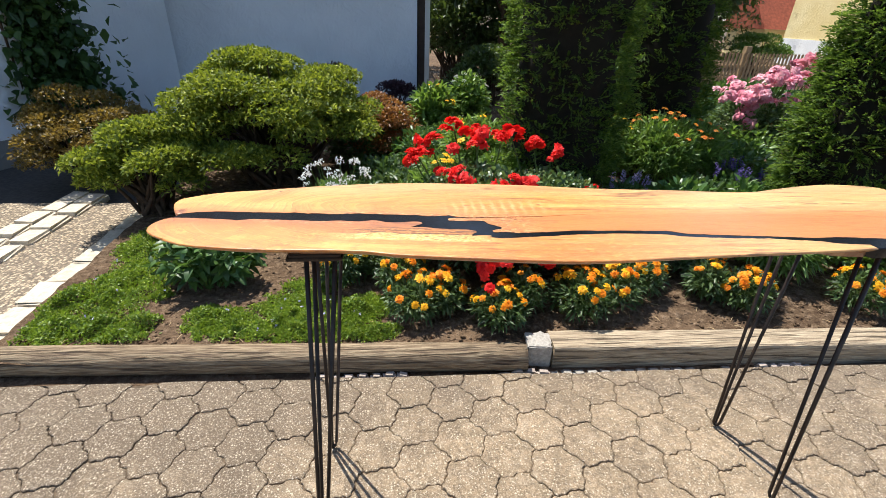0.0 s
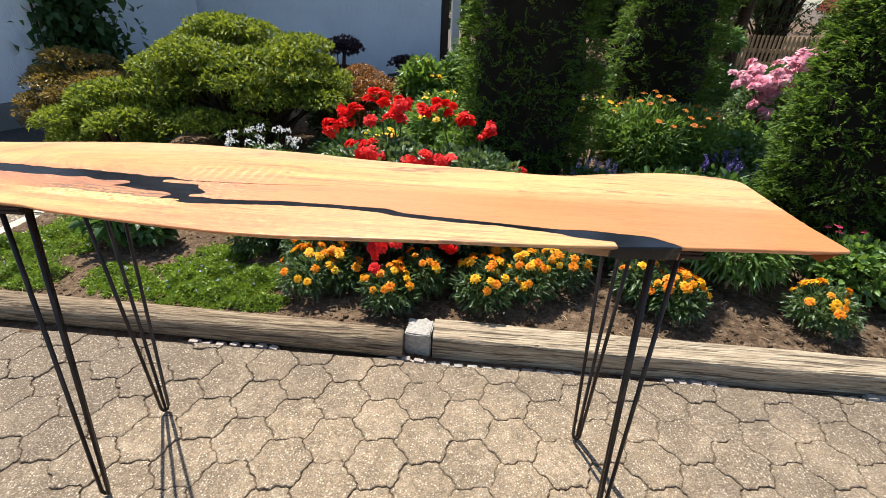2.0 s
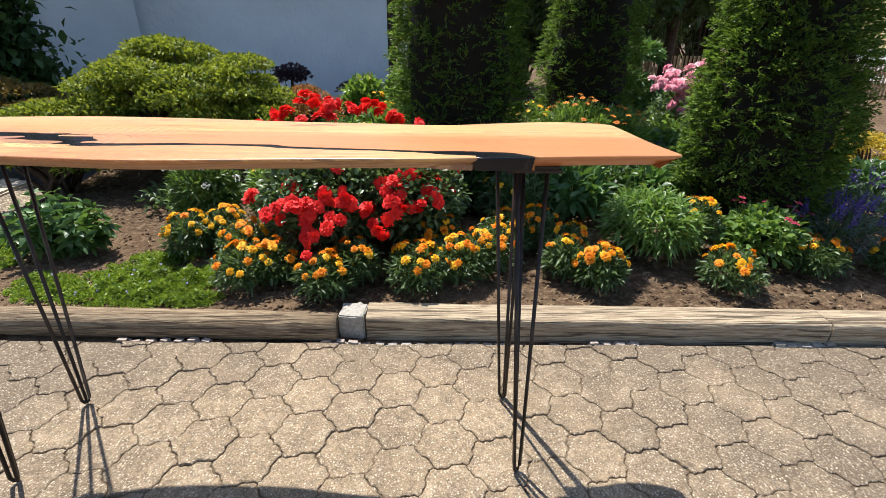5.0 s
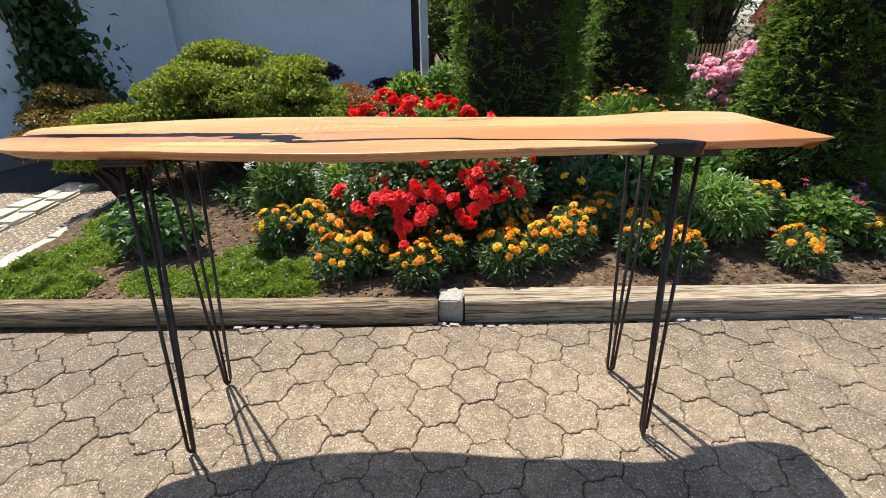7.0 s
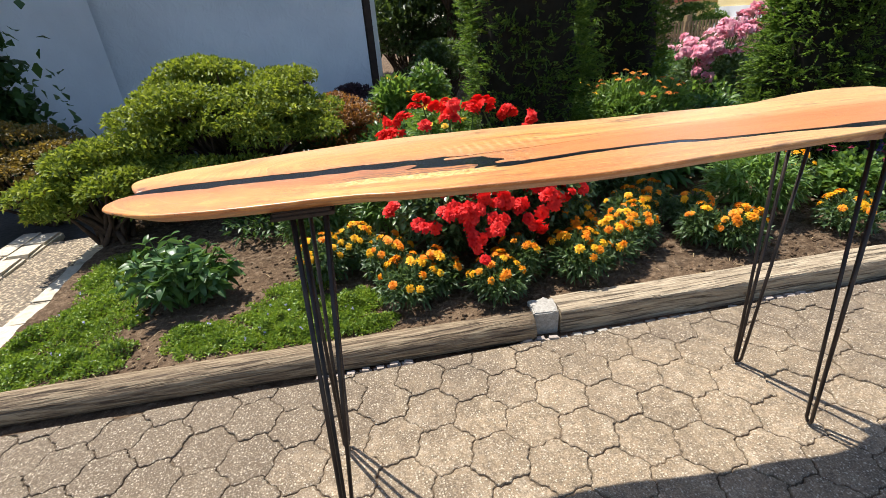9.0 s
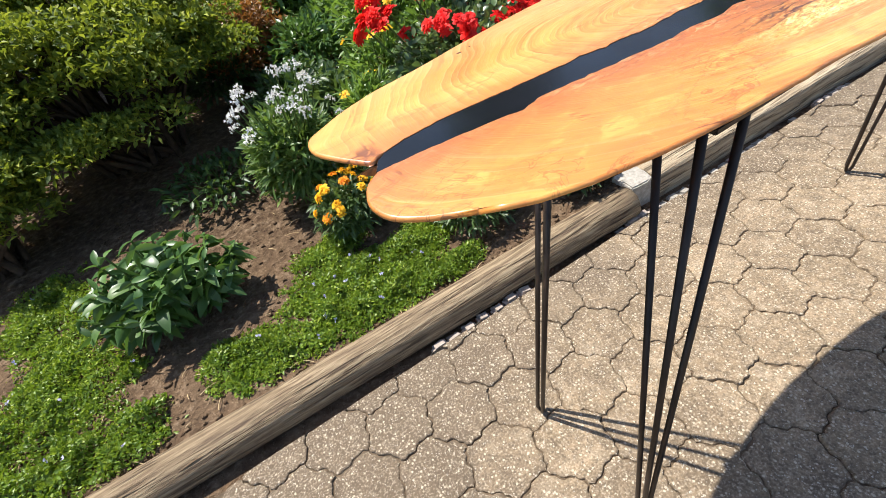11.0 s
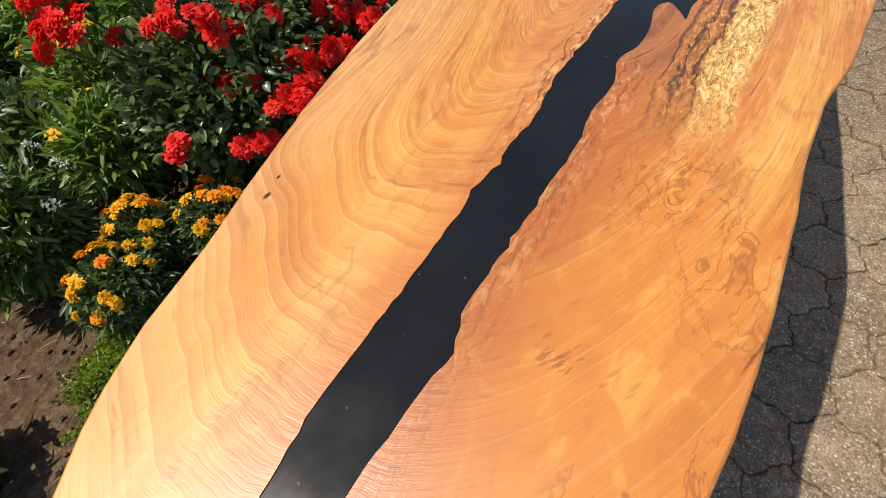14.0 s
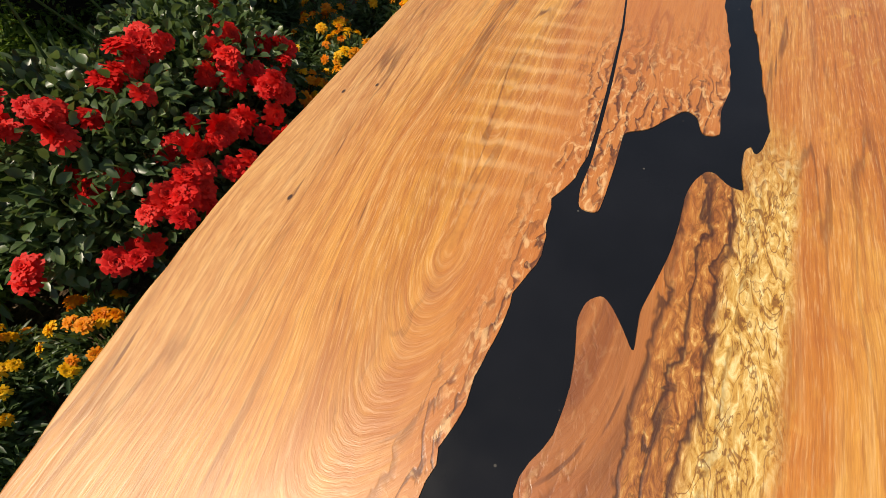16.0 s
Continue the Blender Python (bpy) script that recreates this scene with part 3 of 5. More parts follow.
def paver_outline(steps=9):
    """A six-sided interlocking stone: every side is a shallow S, so that neighbours fit."""
    r = HEX / math.sqrt(3)
    pts = []
    for s in range(6):
        a0, a1 = radians(60 * s), radians(60 * s + 60)
        p, q = Vector((math.cos(a0), math.sin(a0))) * r, Vector((math.cos(a1), math.sin(a1))) * r
        nrm = (p + q).normalized()
        for k in range(steps):
            u = k / steps
            pts.append(p.lerp(q, u) + nrm * 0.0048 * (math.sin(2 * math.pi * u) + 0.5 * math.sin(6 * math.pi * u)))
    return pts


def paver_mesh(name, seed):
    r = random.Random(seed)
    pts = paver_outline()
    n = len(pts)
    verts = []
    wob = [r.uniform(-0.0015, 0.0018) for _ in pts]
    for inset, z in ((0.0008, -0.05), (0.0008, -0.0055), (0.0018, -0.0016), (0.0045, 0.0)):
        for p, w in zip(pts, wob):
            d = p.normalized()
            q = p - d * (inset + (w if z > -0.04 else 0))
            verts.append((q.x, q.y, z + (r.uniform(-0.0012, 0.0012) if z == -0.0022 else 0)))
    faces = [(j * n + i, j * n + (i + 1) % n, (j + 1) * n + (i + 1) % n, (j + 1) * n + i) for j in range(3) for i in range(n)]
    faces.append(tuple(range(3 * n, 4 * n)))
    return mesh_of(name, verts, faces, PAVER)


def build_paving():
    pave = empty("pavement")
    tagged(pave, "sunlit weathered concrete hexagonal paving stones with wavy edges", "pavement", kind="structure")
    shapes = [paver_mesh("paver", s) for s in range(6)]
    cells = []
    a = Vector((math.cos(HEX_TURN + radians(90)), math.sin(HEX_TURN + radians(90)))) * HEX
    b = Vector((math.cos(HEX_TURN + radians(30)), math.sin(HEX_TURN + radians(30)))) * HEX
    for i in range(-60, 60):
        for j in range(-60, 60):
            c = HEX_AT + a * i + b * j
            if -3.2 < c.x < 4.5 and -2.2 < c.y < 1.31:
                cells.append(c)
    near = sorted(cells, key=lambda c: ((c.x - 0.45) / 1.75) ** 2 + ((c.y - 0.72) / 0.62) ** 2)
    r = random.Random(3)
    rest_v, rest_f = [], []
    for k, c in enumerate(near):
        turn = HEX_TURN + radians(60 * r.randrange(6) * 0)
        m = Matrix.Translation((c.x, c.y, r.uniform(-0.003, 0.002))) @ Matrix.Rotation(turn, 4, "Z") @ Euler((r.uniform(-0.012, 0.012), r.uniform(-0.012, 0.012), 0)).to_matrix().to_4x4()
        me = shapes[k % 6]
        if c.y > 1.14:
            # stones cut off along the kerb
            lim = 1.255 - 0.0125 * c.x
            back = m.inverted()
            me = me.copy()
            for v in me.vertices:
                w = m @ v.co
                if w.y > lim:
                    v.co = back @ Vector((w.x, lim + (w.y - lim) * 0.01, w.z))
        if k < 300:
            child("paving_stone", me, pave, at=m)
        else:
            k0 = len(rest_v)
            rest_v += [tuple(m @ v.co) for v in me.vertices]
            rest_f += [tuple(k0 + i for i in p.vertices) for p in me.polygons]
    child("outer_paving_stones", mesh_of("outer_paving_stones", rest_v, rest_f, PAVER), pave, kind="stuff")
    gutter = mesh_of("gutter_soil", [(-3.2, 1.2, -0.018), (3.6, 1.2, -0.018), (3.6, 1.36, -0.012), (-3.2, 1.40, -0.012)], [(0, 1, 2, 3)], SOIL)
    child("gutter_soil", gutter, pave, "soil at the foot of the kerb")
    sand = mesh_of("joint_sand", [(-3.4, -2.4, -0.0058), (4.7, -2.4, -0.0058), (4.7, 1.195, -0.0058), (-3.4, 1.290, -0.0058)], [(0, 1, 2, 3)], JOINT)
    child("joint_sand", sand, pave, "dark sand in the joints")


def build_kerb():
    r = random.Random(5)
    # round log, left of the granite block
    def log(x0, x1, y, z, rad, seed):
        n, sides = 46, 22
        verts, faces = [], []
        for i in range(n + 1):
            x = x0 + (x1 - x0) * i / n
            for k in range(sides):
                w = 2 * math.pi * k / sides
                q = rad * (1 + 0.05 * noise.noise((x * 3, math.cos(w) * 2, math.sin(w) * 2 + seed)) + 0.035 * noise.noise((x * 1.2, math.cos(w) * 7, math.sin(w) * 7 + seed)))
                verts.append((x, y - 0.032 * x + q * math.cos(w) * 0.98, z + q * math.sin(w)))
        for i in range(n):
            for k in range(sides):
                m = (k + 1) % sides
                faces.append((i * sides + k, (i + 1) * sides + k, (i + 1) * sides + m, i * sides + m))
        faces.append(tuple(range(sides)))
        faces.append(tuple(range((n + 1) * sides - 1, n * sides - 1, -1)))
        me = mesh_of("log_kerb", verts, faces, LOG, True)
        me.polygons[len(faces) - 1].use_smooth = me.polygons[len(faces) - 2].use_smooth = False
        return me
    for x0, x1, s in ((-1.62, 0.400, 1.0), (-2.9, -1.63, 9.0)):
        o = new("log_kerb", log(x0, x1, 1.322, 0.024, 0.0495, s))
        tagged(o, "weathered grey-brown round log edging the flower bed", "log edging", "bed edging")
    # granite block
    bm = bmesh.new()
    bmesh.ops.create_cube(bm, size=1.0)
    bmesh.ops.subdivide_edges(bm, edges=bm.edges[:], cuts=5, use_grid_fill=True)
    for v in bm.verts:
        v.co = Vector((v.co.x * 0.086, v.co.y * 0.078, v.co.z * 0.14))
        v.co += Vector(noise.noise_vector(v.co * 40)) * 0.0035
    bmesh.ops.bevel(bm, geom=[e for e in bm.edges if e.calc_face_angle(0) > 1.0], offset=0.004, segments=2, affect="EDGES")
    o = new("granite_block", bm_mesh("granite_block", bm, GRANITE))
    o.matrix_basis = pose(0.4485, 1.337, 0.006, 3, 0, -5)
    tagged(o, "pale grey rough granite block between log and timber", "stone block")
    # squared timbers, right of it
    for x0, x1, y0, y1, s in ((0.495, 2.02, 1.337, 1.296, 2), (2.026, 3.7, 1.296, 1.262, 6)):
        n = 40
        verts, faces = [], []
        prof = [(-0.046, -0.06), (-0.048, 0.064), (-0.044, 0.074), (-0.036, 0.079), (0.042, 0.082), (0.050, 0.076), (0.052, -0.06)]
        for i in range(n + 1):
            u = i / n
            x, yc = x0 + (x1 - x0) * u, y0 + (y1 - y0) * u
            for k, (dy, dz) in enumerate(prof):
                j = noise.noise((x * 4, k * 3.1, s)) * 0.004 + noise.noise((x * 25, k * 3.1, s)) * 0.0012
                verts.append((x, yc + dy + j, dz - 0.008 + j * 0.8))
        p = len(prof)
        for i in range(n):
            for k in range(p):
                m = (k + 1) % p
                faces.append((i * p + k, i * p + m, (i + 1) * p + m, (i + 1) * p + k))
        faces += [tuple(range(p - 1, -1, -1)), tuple(range(n * p, (n + 1) * p))]
        o = new("timber_kerb", mesh_of("timber_kerb", verts, faces, SLEEPER))
        tagged(o, "weathered pale squared timber edging the flower bed", "timber edging", "bed edging")
    # row of small cobbles along the kerb
    shapes = [box_mesh("cobble", (0.042, 0.034, 0.03), COBBLE, 0.006, 0.0022, s) for s in range(4)]
    pale = [box_mesh("cobble", (0.042, 0.034, 0.03), PALE_COBBLE, 0.008, 0.003, s) for s in range(4)]
    strip = empty("cobble_strip")
    tagged(strip, "row of small pale cobbles along the foot of the kerb", "cobbles", kind="structure")
    x = -0.29
    while x < 2.6:
        if not (0.02 < x < 0.3) and not (1.0 < x < 1.22 and r.random() < 0.6) and not (1.42 < x < 1.75):
            big = r.uniform(0.85, 1.1)
            m = pose(x, 1.264 - 0.012 * x + r.uniform(-0.003, 0.003), -0.030 + r.uniform(0, 0.004) - (0.0 if x < 0.01 or 1.22 < x < 1.40 or 0.36 < x < 0.46 or 1.85 < x < 2.05 else 0.012), r.uniform(-5, 5), r.uniform(-5, 5), r.uniform(-8, 8)) @ Matrix.Diagonal((big, 0.9, 1, 1))
            clear = x < 0.01 or 0.36 < x < 0.46 or 1.22 < x < 1.40
            child("cobble", (pale if clear else shapes)[r.randrange(4)], strip, at=m)
        x += r.uniform(0.041, 0.046)


def build_path():
    slab = new("garden_path", box_mesh("garden_path", (3.2, 1.95, 0.08), AGGREGATE, 0.006))
    slab.location = (-2.96, 1.83, -0.068)
    tagged(slab, "exposed-aggregate concrete garden path", "path", kind="structure")
    r = random.Random(11)
    rows = empty("path_border")
    tagged(rows, "rows of pale split border stones set in the path", "border stones", kind="structure")
    shapes = [box_mesh("border_stone", (0.112, 0.17, 0.05), WHITE_STONE, 0.010, 0.006, s) for s in range(5)]
    broad = [box_mesh("border_stone", (0.165, 0.17, 0.05), WHITE_STONE, 0.012, 0.007, s) for s in range(5, 9)]
    for cx, y0, y1 in ((-1.435, 1.42, 2.75), (-1.86, 1.1, 2.95), (-1.985, 1.02, 2.95)):
        y = y0
        while y < y1:
            s = r.uniform(0.85, 1.1)
            child("border_stone", broad[r.randrange(4)] if cx > -1.5 else shapes[r.randrange(5)], rows, at=pose(cx + r.uniform(-0.008, 0.008), y, -0.022 + r.uniform(0, 0.006), 0, 0, r.uniform(-4, 4)) @ Matrix.Diagonal((1, s, 1, 1)))
            y += 0.178 * s
    drive = new("driveway", mesh_of("driveway", [(-9, 2.8, -0.02), (-1.2, 2.8, -0.02), (-1.2, 6.2, -0.02), (-9, 6.2, -0.02)], [(0, 1, 2, 3)], ASPHALT))
    tagged(drive, "dark shaded paving in front of the house", "paving", kind="structure")


# ---- house and far things ----
def wall_box(name, x0, x1, y0, y1, z0, z1, mat, label, cat="wall"):
    o = new(name, mesh_of(name, [(x, y, z) for z in (z0, z1) for x, y in ((x0, y0), (x1, y0), (x1, y1), (x0, y1))],
                          [(3, 2, 1, 0), (4, 5, 6, 7), (0, 1, 5, 4), (1, 2, 6, 5), (2, 3, 7, 6), (3, 0, 4, 7)], mat))
    return tagged(o, label, cat, kind="structure")


def build_house():
    # the house stands about 15 degrees askew to the kerb; its inner corner is the origin of HOUSE
    HOUSE = pose(-3.47, 5.07, 0, 0, 0, 15)
    back = wall_box("wall_north", -0.35, 3.78, 0.0, 0.3, -0.05, 3.4, WALL, "white rough-rendered house wall in shade")
    back.matrix_basis = HOUSE
    # the side wall stands forward of it, its end grown over by the climber
    WEST = pose(-2.68, 4.05, 0, 0, 0, -21)
    side = wall_box("wall_west", -0.35, 0.0, -2.6, 0.0, 0.17, 2.1, WALL, "white rough-rendered side wall of the house")
    foot = wall_box("plinth", -0.35, 0.014, -2.6, 0.002, -0.05, 0.168, PLINTH, "grey rendered plinth at the foot of the wall", "plinth")
    # hidden wall added in the gap to block skylight from the back wall
    link = wall_box("added_shade_wall", -0.35, 0.0, 0.004, 1.25, -0.05, 2.1, WALL, "unseen white wall behind the climber, added to keep skylight off the house wall")
    for o in (side, foot, link):
        o.matrix_basis = WEST
    post = new("corner_post", box_mesh("corner_post", (0.08, 0.1, 3.4), DARK_WOOD, 0.006))
    post.matrix_basis = HOUSE @ pose(3.83, 0.03, -0.02)
    tagged(post, "dark brown timber post at the house corner", "post")
    post = new("porch_post", box_mesh("porch_post", (0.1, 0.1, 3.4), WHITE_PAINT, 0.006))
    post.matrix_basis = HOUSE @ pose(4.12, 0.75, -0.02)
    tagged(post, "pale painted porch post behind the house corner", "post")
    # roof out of view, its overhang lengthened to shade the back wall
    eaves = new("unseen_roof", box_mesh("unseen_roof", (4.9, 3.6, 0.16), RED_TILE, 0.01))
    eaves.matrix_basis = HOUSE @ pose(1.7, 0.6, 3.32, 18, 0, 0)
    tagged(eaves, "unseen red tiled roof, set forward to shade the white house wall", "roof")
    pipe = new("wall_cable", tube_mesh("wall_cable", [(0.02, -1.10, 2.1), (0.02, -1.0, 1.2), (0.02, -0.78, 0.2)], 0.008, IRON))
    pipe.matrix_basis = WEST
    tagged(pipe, "thin dark cable hanging down the white wall", "cable")


def build_fence(y, x0, x1, top, group):
    f = empty("picket_fence", (x0, y, 0.03))
    tagged(f, "low weathered brown picket fence behind the garden", "fence", group)
    me = box_mesh("picket", (0.034, 0.02, top), FENCE_WOOD, 0.004)
    x = 0.0
    while x < x1 - x0:
        child("picket", me, f, at=pose(x, 0, 0))
        x += 0.066
    rail = box_mesh("rail", (x1 - x0, 0.03, 0.06), FENCE_WOOD, 0.004)
    for z in (0.18, top - 0.25):
        child("rail", rail, f, at=pose((x1 - x0) / 2, 0.03, z))
    postm = box_mesh("post", (0.1, 0.1, top + 0.1), FENCE_WOOD, 0.008)
    for k in range(int((x1 - x0) / 1.6) + 1):
        child("post", postm, f, at=pose(k * 1.6, 0.08, 0))


def build_far_house():
    h = empty("cream_house", (14.36, 11.93, 0))
    h.rotation_euler = (0, 0, radians(-12))
    tagged(h, "cream rendered neighbouring house with a pale plinth and red roof", "house")
    child("wall", box_mesh("wall", (6.0, 5.0, 4.2), CREAM), h, at=pose(0, 0, 0.75))
    child("plinth", box_mesh("plinth", (6.06, 5.06, 0.75), WALL), h, at=pose(0, 0, 0))
    child("roof", box_mesh("roof", (6.8, 5.8, 0.3), RED_TILE, 0.02), h, at=pose(0, 0, 4.95))
    w = box_mesh("window", (0.9, 0.08, 1.2), GLASS_DARK)
    fr = box_mesh("frame", (1.04, 0.06, 1.34), WHITE_PAINT, 0.01)
    for x in (0.5, 2.1):
        win = child("window", w, h, at=pose(x, -2.52, 1.9))
        child("frame", fr, win, at=pose(0, 0.025, -0.07))
    shed = empty("garden_shed", (13.7, 17.5, 0.02))
    tagged(shed, "far garden shed with a pitched red tiled roof", "shed")
    child("wall", box_mesh("wall", (2.6, 2.0, 1.0), CREAM), shed, at=pose(0, 0, 0))
    child("roof", mesh_of("roof", [(-1.5, -1.2, 0.95), (1.5, -1.2, 0.95), (1.5, 1.2, 0.95), (-1.5, 1.2, 0.95), (-1.5, 0, 2.3), (1.5, 0, 2.3)], [(0, 1, 5, 4), (2, 3, 4, 5), (3, 0, 4), (1, 2, 5), (0, 3, 2, 1)], RED_TILE), shed)


build_ground()
build_path()
build_kerb()
build_house()
build_fence(8.1, 4.3, 10.5, 0.62, "garden fences")
build_far_house()


# ---- the table ----
from mathutils.geometry import delaunay_2d_cdt

SLAB_Z0, SLAB_Z1 = 0.720, 0.743


def spline(knots, x):
    """Smooth interpolation through (x, y) knots."""
    xs = [k[0] for k in knots]
    i = min(max(int(np.searchsorted(xs, x)) - 1, 0), len(knots) - 2)
    (x0, y0), (x1, y1) = knots[i], knots[i + 1]
    u = (x - x0) / (x1 - x0)
    def slope(k):
        a, b = max(k - 1, 0), min(k + 1, len(knots) - 1)
        return (knots[b][1] - knots[a][1]) / (knots[b][0] - knots[a][0])
    m0, m1 = slope(i) * (x1 - x0), slope(i + 1) * (x1 - x0)
    return (2 * u**3 - 3 * u**2 + 1) * y0 + (u**3 - 2 * u**2 + u) * m0 + (-2 * u**3 + 3 * u**2) * y1 + (u**3 - u**2) * m1


BACK_EDGE = [(-0.415, 0.963), (-0.36, 0.983), (-0.308, 0.992), (-0.25, 1.006), (-0.18, 1.020), (-0.11, 1.031), (-0.04, 1.038), (0.03, 1.040), (0.10, 1.037), (0.17, 1.033), (0.25, 1.027), (0.36, 1.011), (0.475, 1.001), (0.58, 0.995), (0.68, 0.985), (0.75, 0.986), (0.80, 1.0), (0.86, 1.016), (0.93, 1.031), (0.99, 1.036), (1.055, 1.026)]
FRONT_EDGE = [(-0.41, 0.779), (-0.365, 0.753), (-0.32, 0.741), (-0.26, 0.732), (-0.19, 0.727), (-0.13, 0.725), (-0.08, 0.720), (-0.03, 0.709), (0.02, 0.702), (0.07, 0.696), (0.14, 0.688), (0.23, 0.680), (0.306, 0.679), (0.382, 0.684), (0.458, 0.690), (0.534, 0.695), (0.61, 0.699), (0.69, 0.704), (0.78, 0.711), (0.845, 0.718), (0.98, 0.730), (1.09, 0.737)]
RIVER_TOP = [(-0.405, 0.873), (-0.375, 0.880), (-0.334, 0.881), (-0.295, 0.878), (-0.242, 0.876), (-0.183, 0.872), (-0.143, 0.868), (-0.097, 0.870), (-0.066, 0.868), (-0.035, 0.864), (0.0, 0.862), (0.030, 0.856), (0.064, 0.860), (0.081, 0.853), (0.102, 0.849)]
RIVER_LOW = [(-0.418, 0.854), (-0.394, 0.853), (-0.365, 0.851), (-0.324, 0.845), (-0.302, 0.842), (-0.282, 0.846), (-0.241, 0.843), (-0.198, 0.840), (-0.160, 0.836), (-0.128, 0.838), (-0.095, 0.834), (-0.064, 0.838), (-0.050, 0.831), (-0.028, 0.829)]
THIN_TOP = [(0.175, 0.782), (0.214, 0.784), (0.285, 0.790), (0.323, 0.789), (0.362, 0.789), (0.412, 0.787), (0.446, 0.786), (0.466, 0.777), (0.489, 0.772), (0.546, 0.767), (0.612, 0.761), (0.652, 0.757), (0.70, 0.753), (0.74, 0.755), (0.79, 0.751), (0.826, 0.747), (0.855, 0.732), (0.868, 0.721)]
THIN_LOW = [(0.144, 0.761), (0.166, 0.763), (0.203, 0.766), (0.240, 0.770), (0.29, 0.774), (0.357, 0.776), (0.412, 0.773), (0.445, 0.768), (0.466, 0.762), (0.545, 0.754), (0.612, 0.751), (0.653, 0.745), (0.699, 0.738), (0.724, 0.730), (0.778, 0.724)]


def run(knots, x0, x1, step, rough, seed):
    """Points along a spline, with a ragged edge."""
    n = max(int(abs(x1 - x0) / step), 2)
    out = []
    for i in range(n + 1):
        x = x0 + (x1 - x0) * i / n
        w = min(i, n - i, 4) / 4
        j = rough * w * (noise.noise((x * 45, seed, 0)) + 0.7 * noise.noise((x * 130, seed, 4)))
        out.append((x, spline(knots, x) + j))
    return out


def rounded(points, r=0.012, n=5):
    """Rounds the corners of a chain of points."""
    out = [points[0]]
    for a, b, c in zip(points, points[1:], points[2:]):
        a, b, c = Vector(a), Vector(b), Vector(c)
        d0, d1 = (a - b), (c - b)
        k = min(r, d0.length * 0.45, d1.length * 0.45)
        p, q = b + d0.normalized() * k, b + d1.normalized() * k
        for i in range(n + 1):
            u = i / n
            out.append(tuple(p * (1 - u)**2 + b * 2 * u * (1 - u) + q * u**2))
    out.append(points[-1])
    return out


def plate_mesh(name, outline, z0, z1, mat, soft=0.004, inner=()):
    """A slab with a given outline and eased, undercut edges; the points of inner keep a nearly sharp edge."""
    pts = [Vector(p) for p in outline] + [Vector(p) for p in inner]
    ease = [1.0] * len(outline) + [0.08] * len(inner)
    area = sum(a.x * b.y - b.x * a.y for a, b in zip(pts, pts[1:] + pts[:1]))
    if area < 0:
        pts.reverse(), ease.reverse()
    n = len(pts)
    nrm = []
    for i in range(n):
        d = (pts[(i + 1) % n] - pts[i - 1])
        nrm.append((Vector((d.y, -d.x)).normalized() if d.length > 1e-7 else Vector((0, 0))) * ease[i])
    under = 0.032 if soft > 0.002 else 0.004
    rings = [(under, z0), (under * 0.5, z0 + (z1 - z0) * 0.42), (0, z1 - soft * 1.3), (soft * 0.1, z1 - soft * 0.6), (soft * 0.4, z1 - soft * 0.15), (soft * 0.8, z1)]
    verts = [(p.x - q.x * o, p.y - q.y * o, z) for o, z in rings for p, q in zip(pts, nrm)]
    faces = [(j * n + i, j * n + (i + 1) % n, (j + 1) * n + (i + 1) % n, (j + 1) * n + i) for j in range(len(rings) - 1) for i in range(n)]
    bm = bmesh.new()
    bv = [bm.verts.new(v) for v in verts]
    for f in faces:
        bm.faces.new([bv[i] for i in f]).smooth = True
    for ring, flip in ((len(rings) - 1, False), (0, True)):
        flat = [Vector(v[:2]) for v in verts[ring * n:(ring + 1) * n]]
        cv, _, cf, *_ = delaunay_2d_cdt(flat, [], [list(range(n))], 1, 1e-6)
        cap = [bm.verts.new((v.x, v.y, rings[ring][1])) for v in cv]
        for f in cf:
            ids = list(f)
            a, b, c = (cv[i] for i in ids[:3])
            if ((b - a).cross(c - a) < 0) != flip:
                ids.reverse()
            bm.faces.new([cap[i] for i in ids])
    me = bpy.data.meshes.new(name)
    bm.to_mesh(me)
    bm.free()
    me.materials.append(mat)
    return me


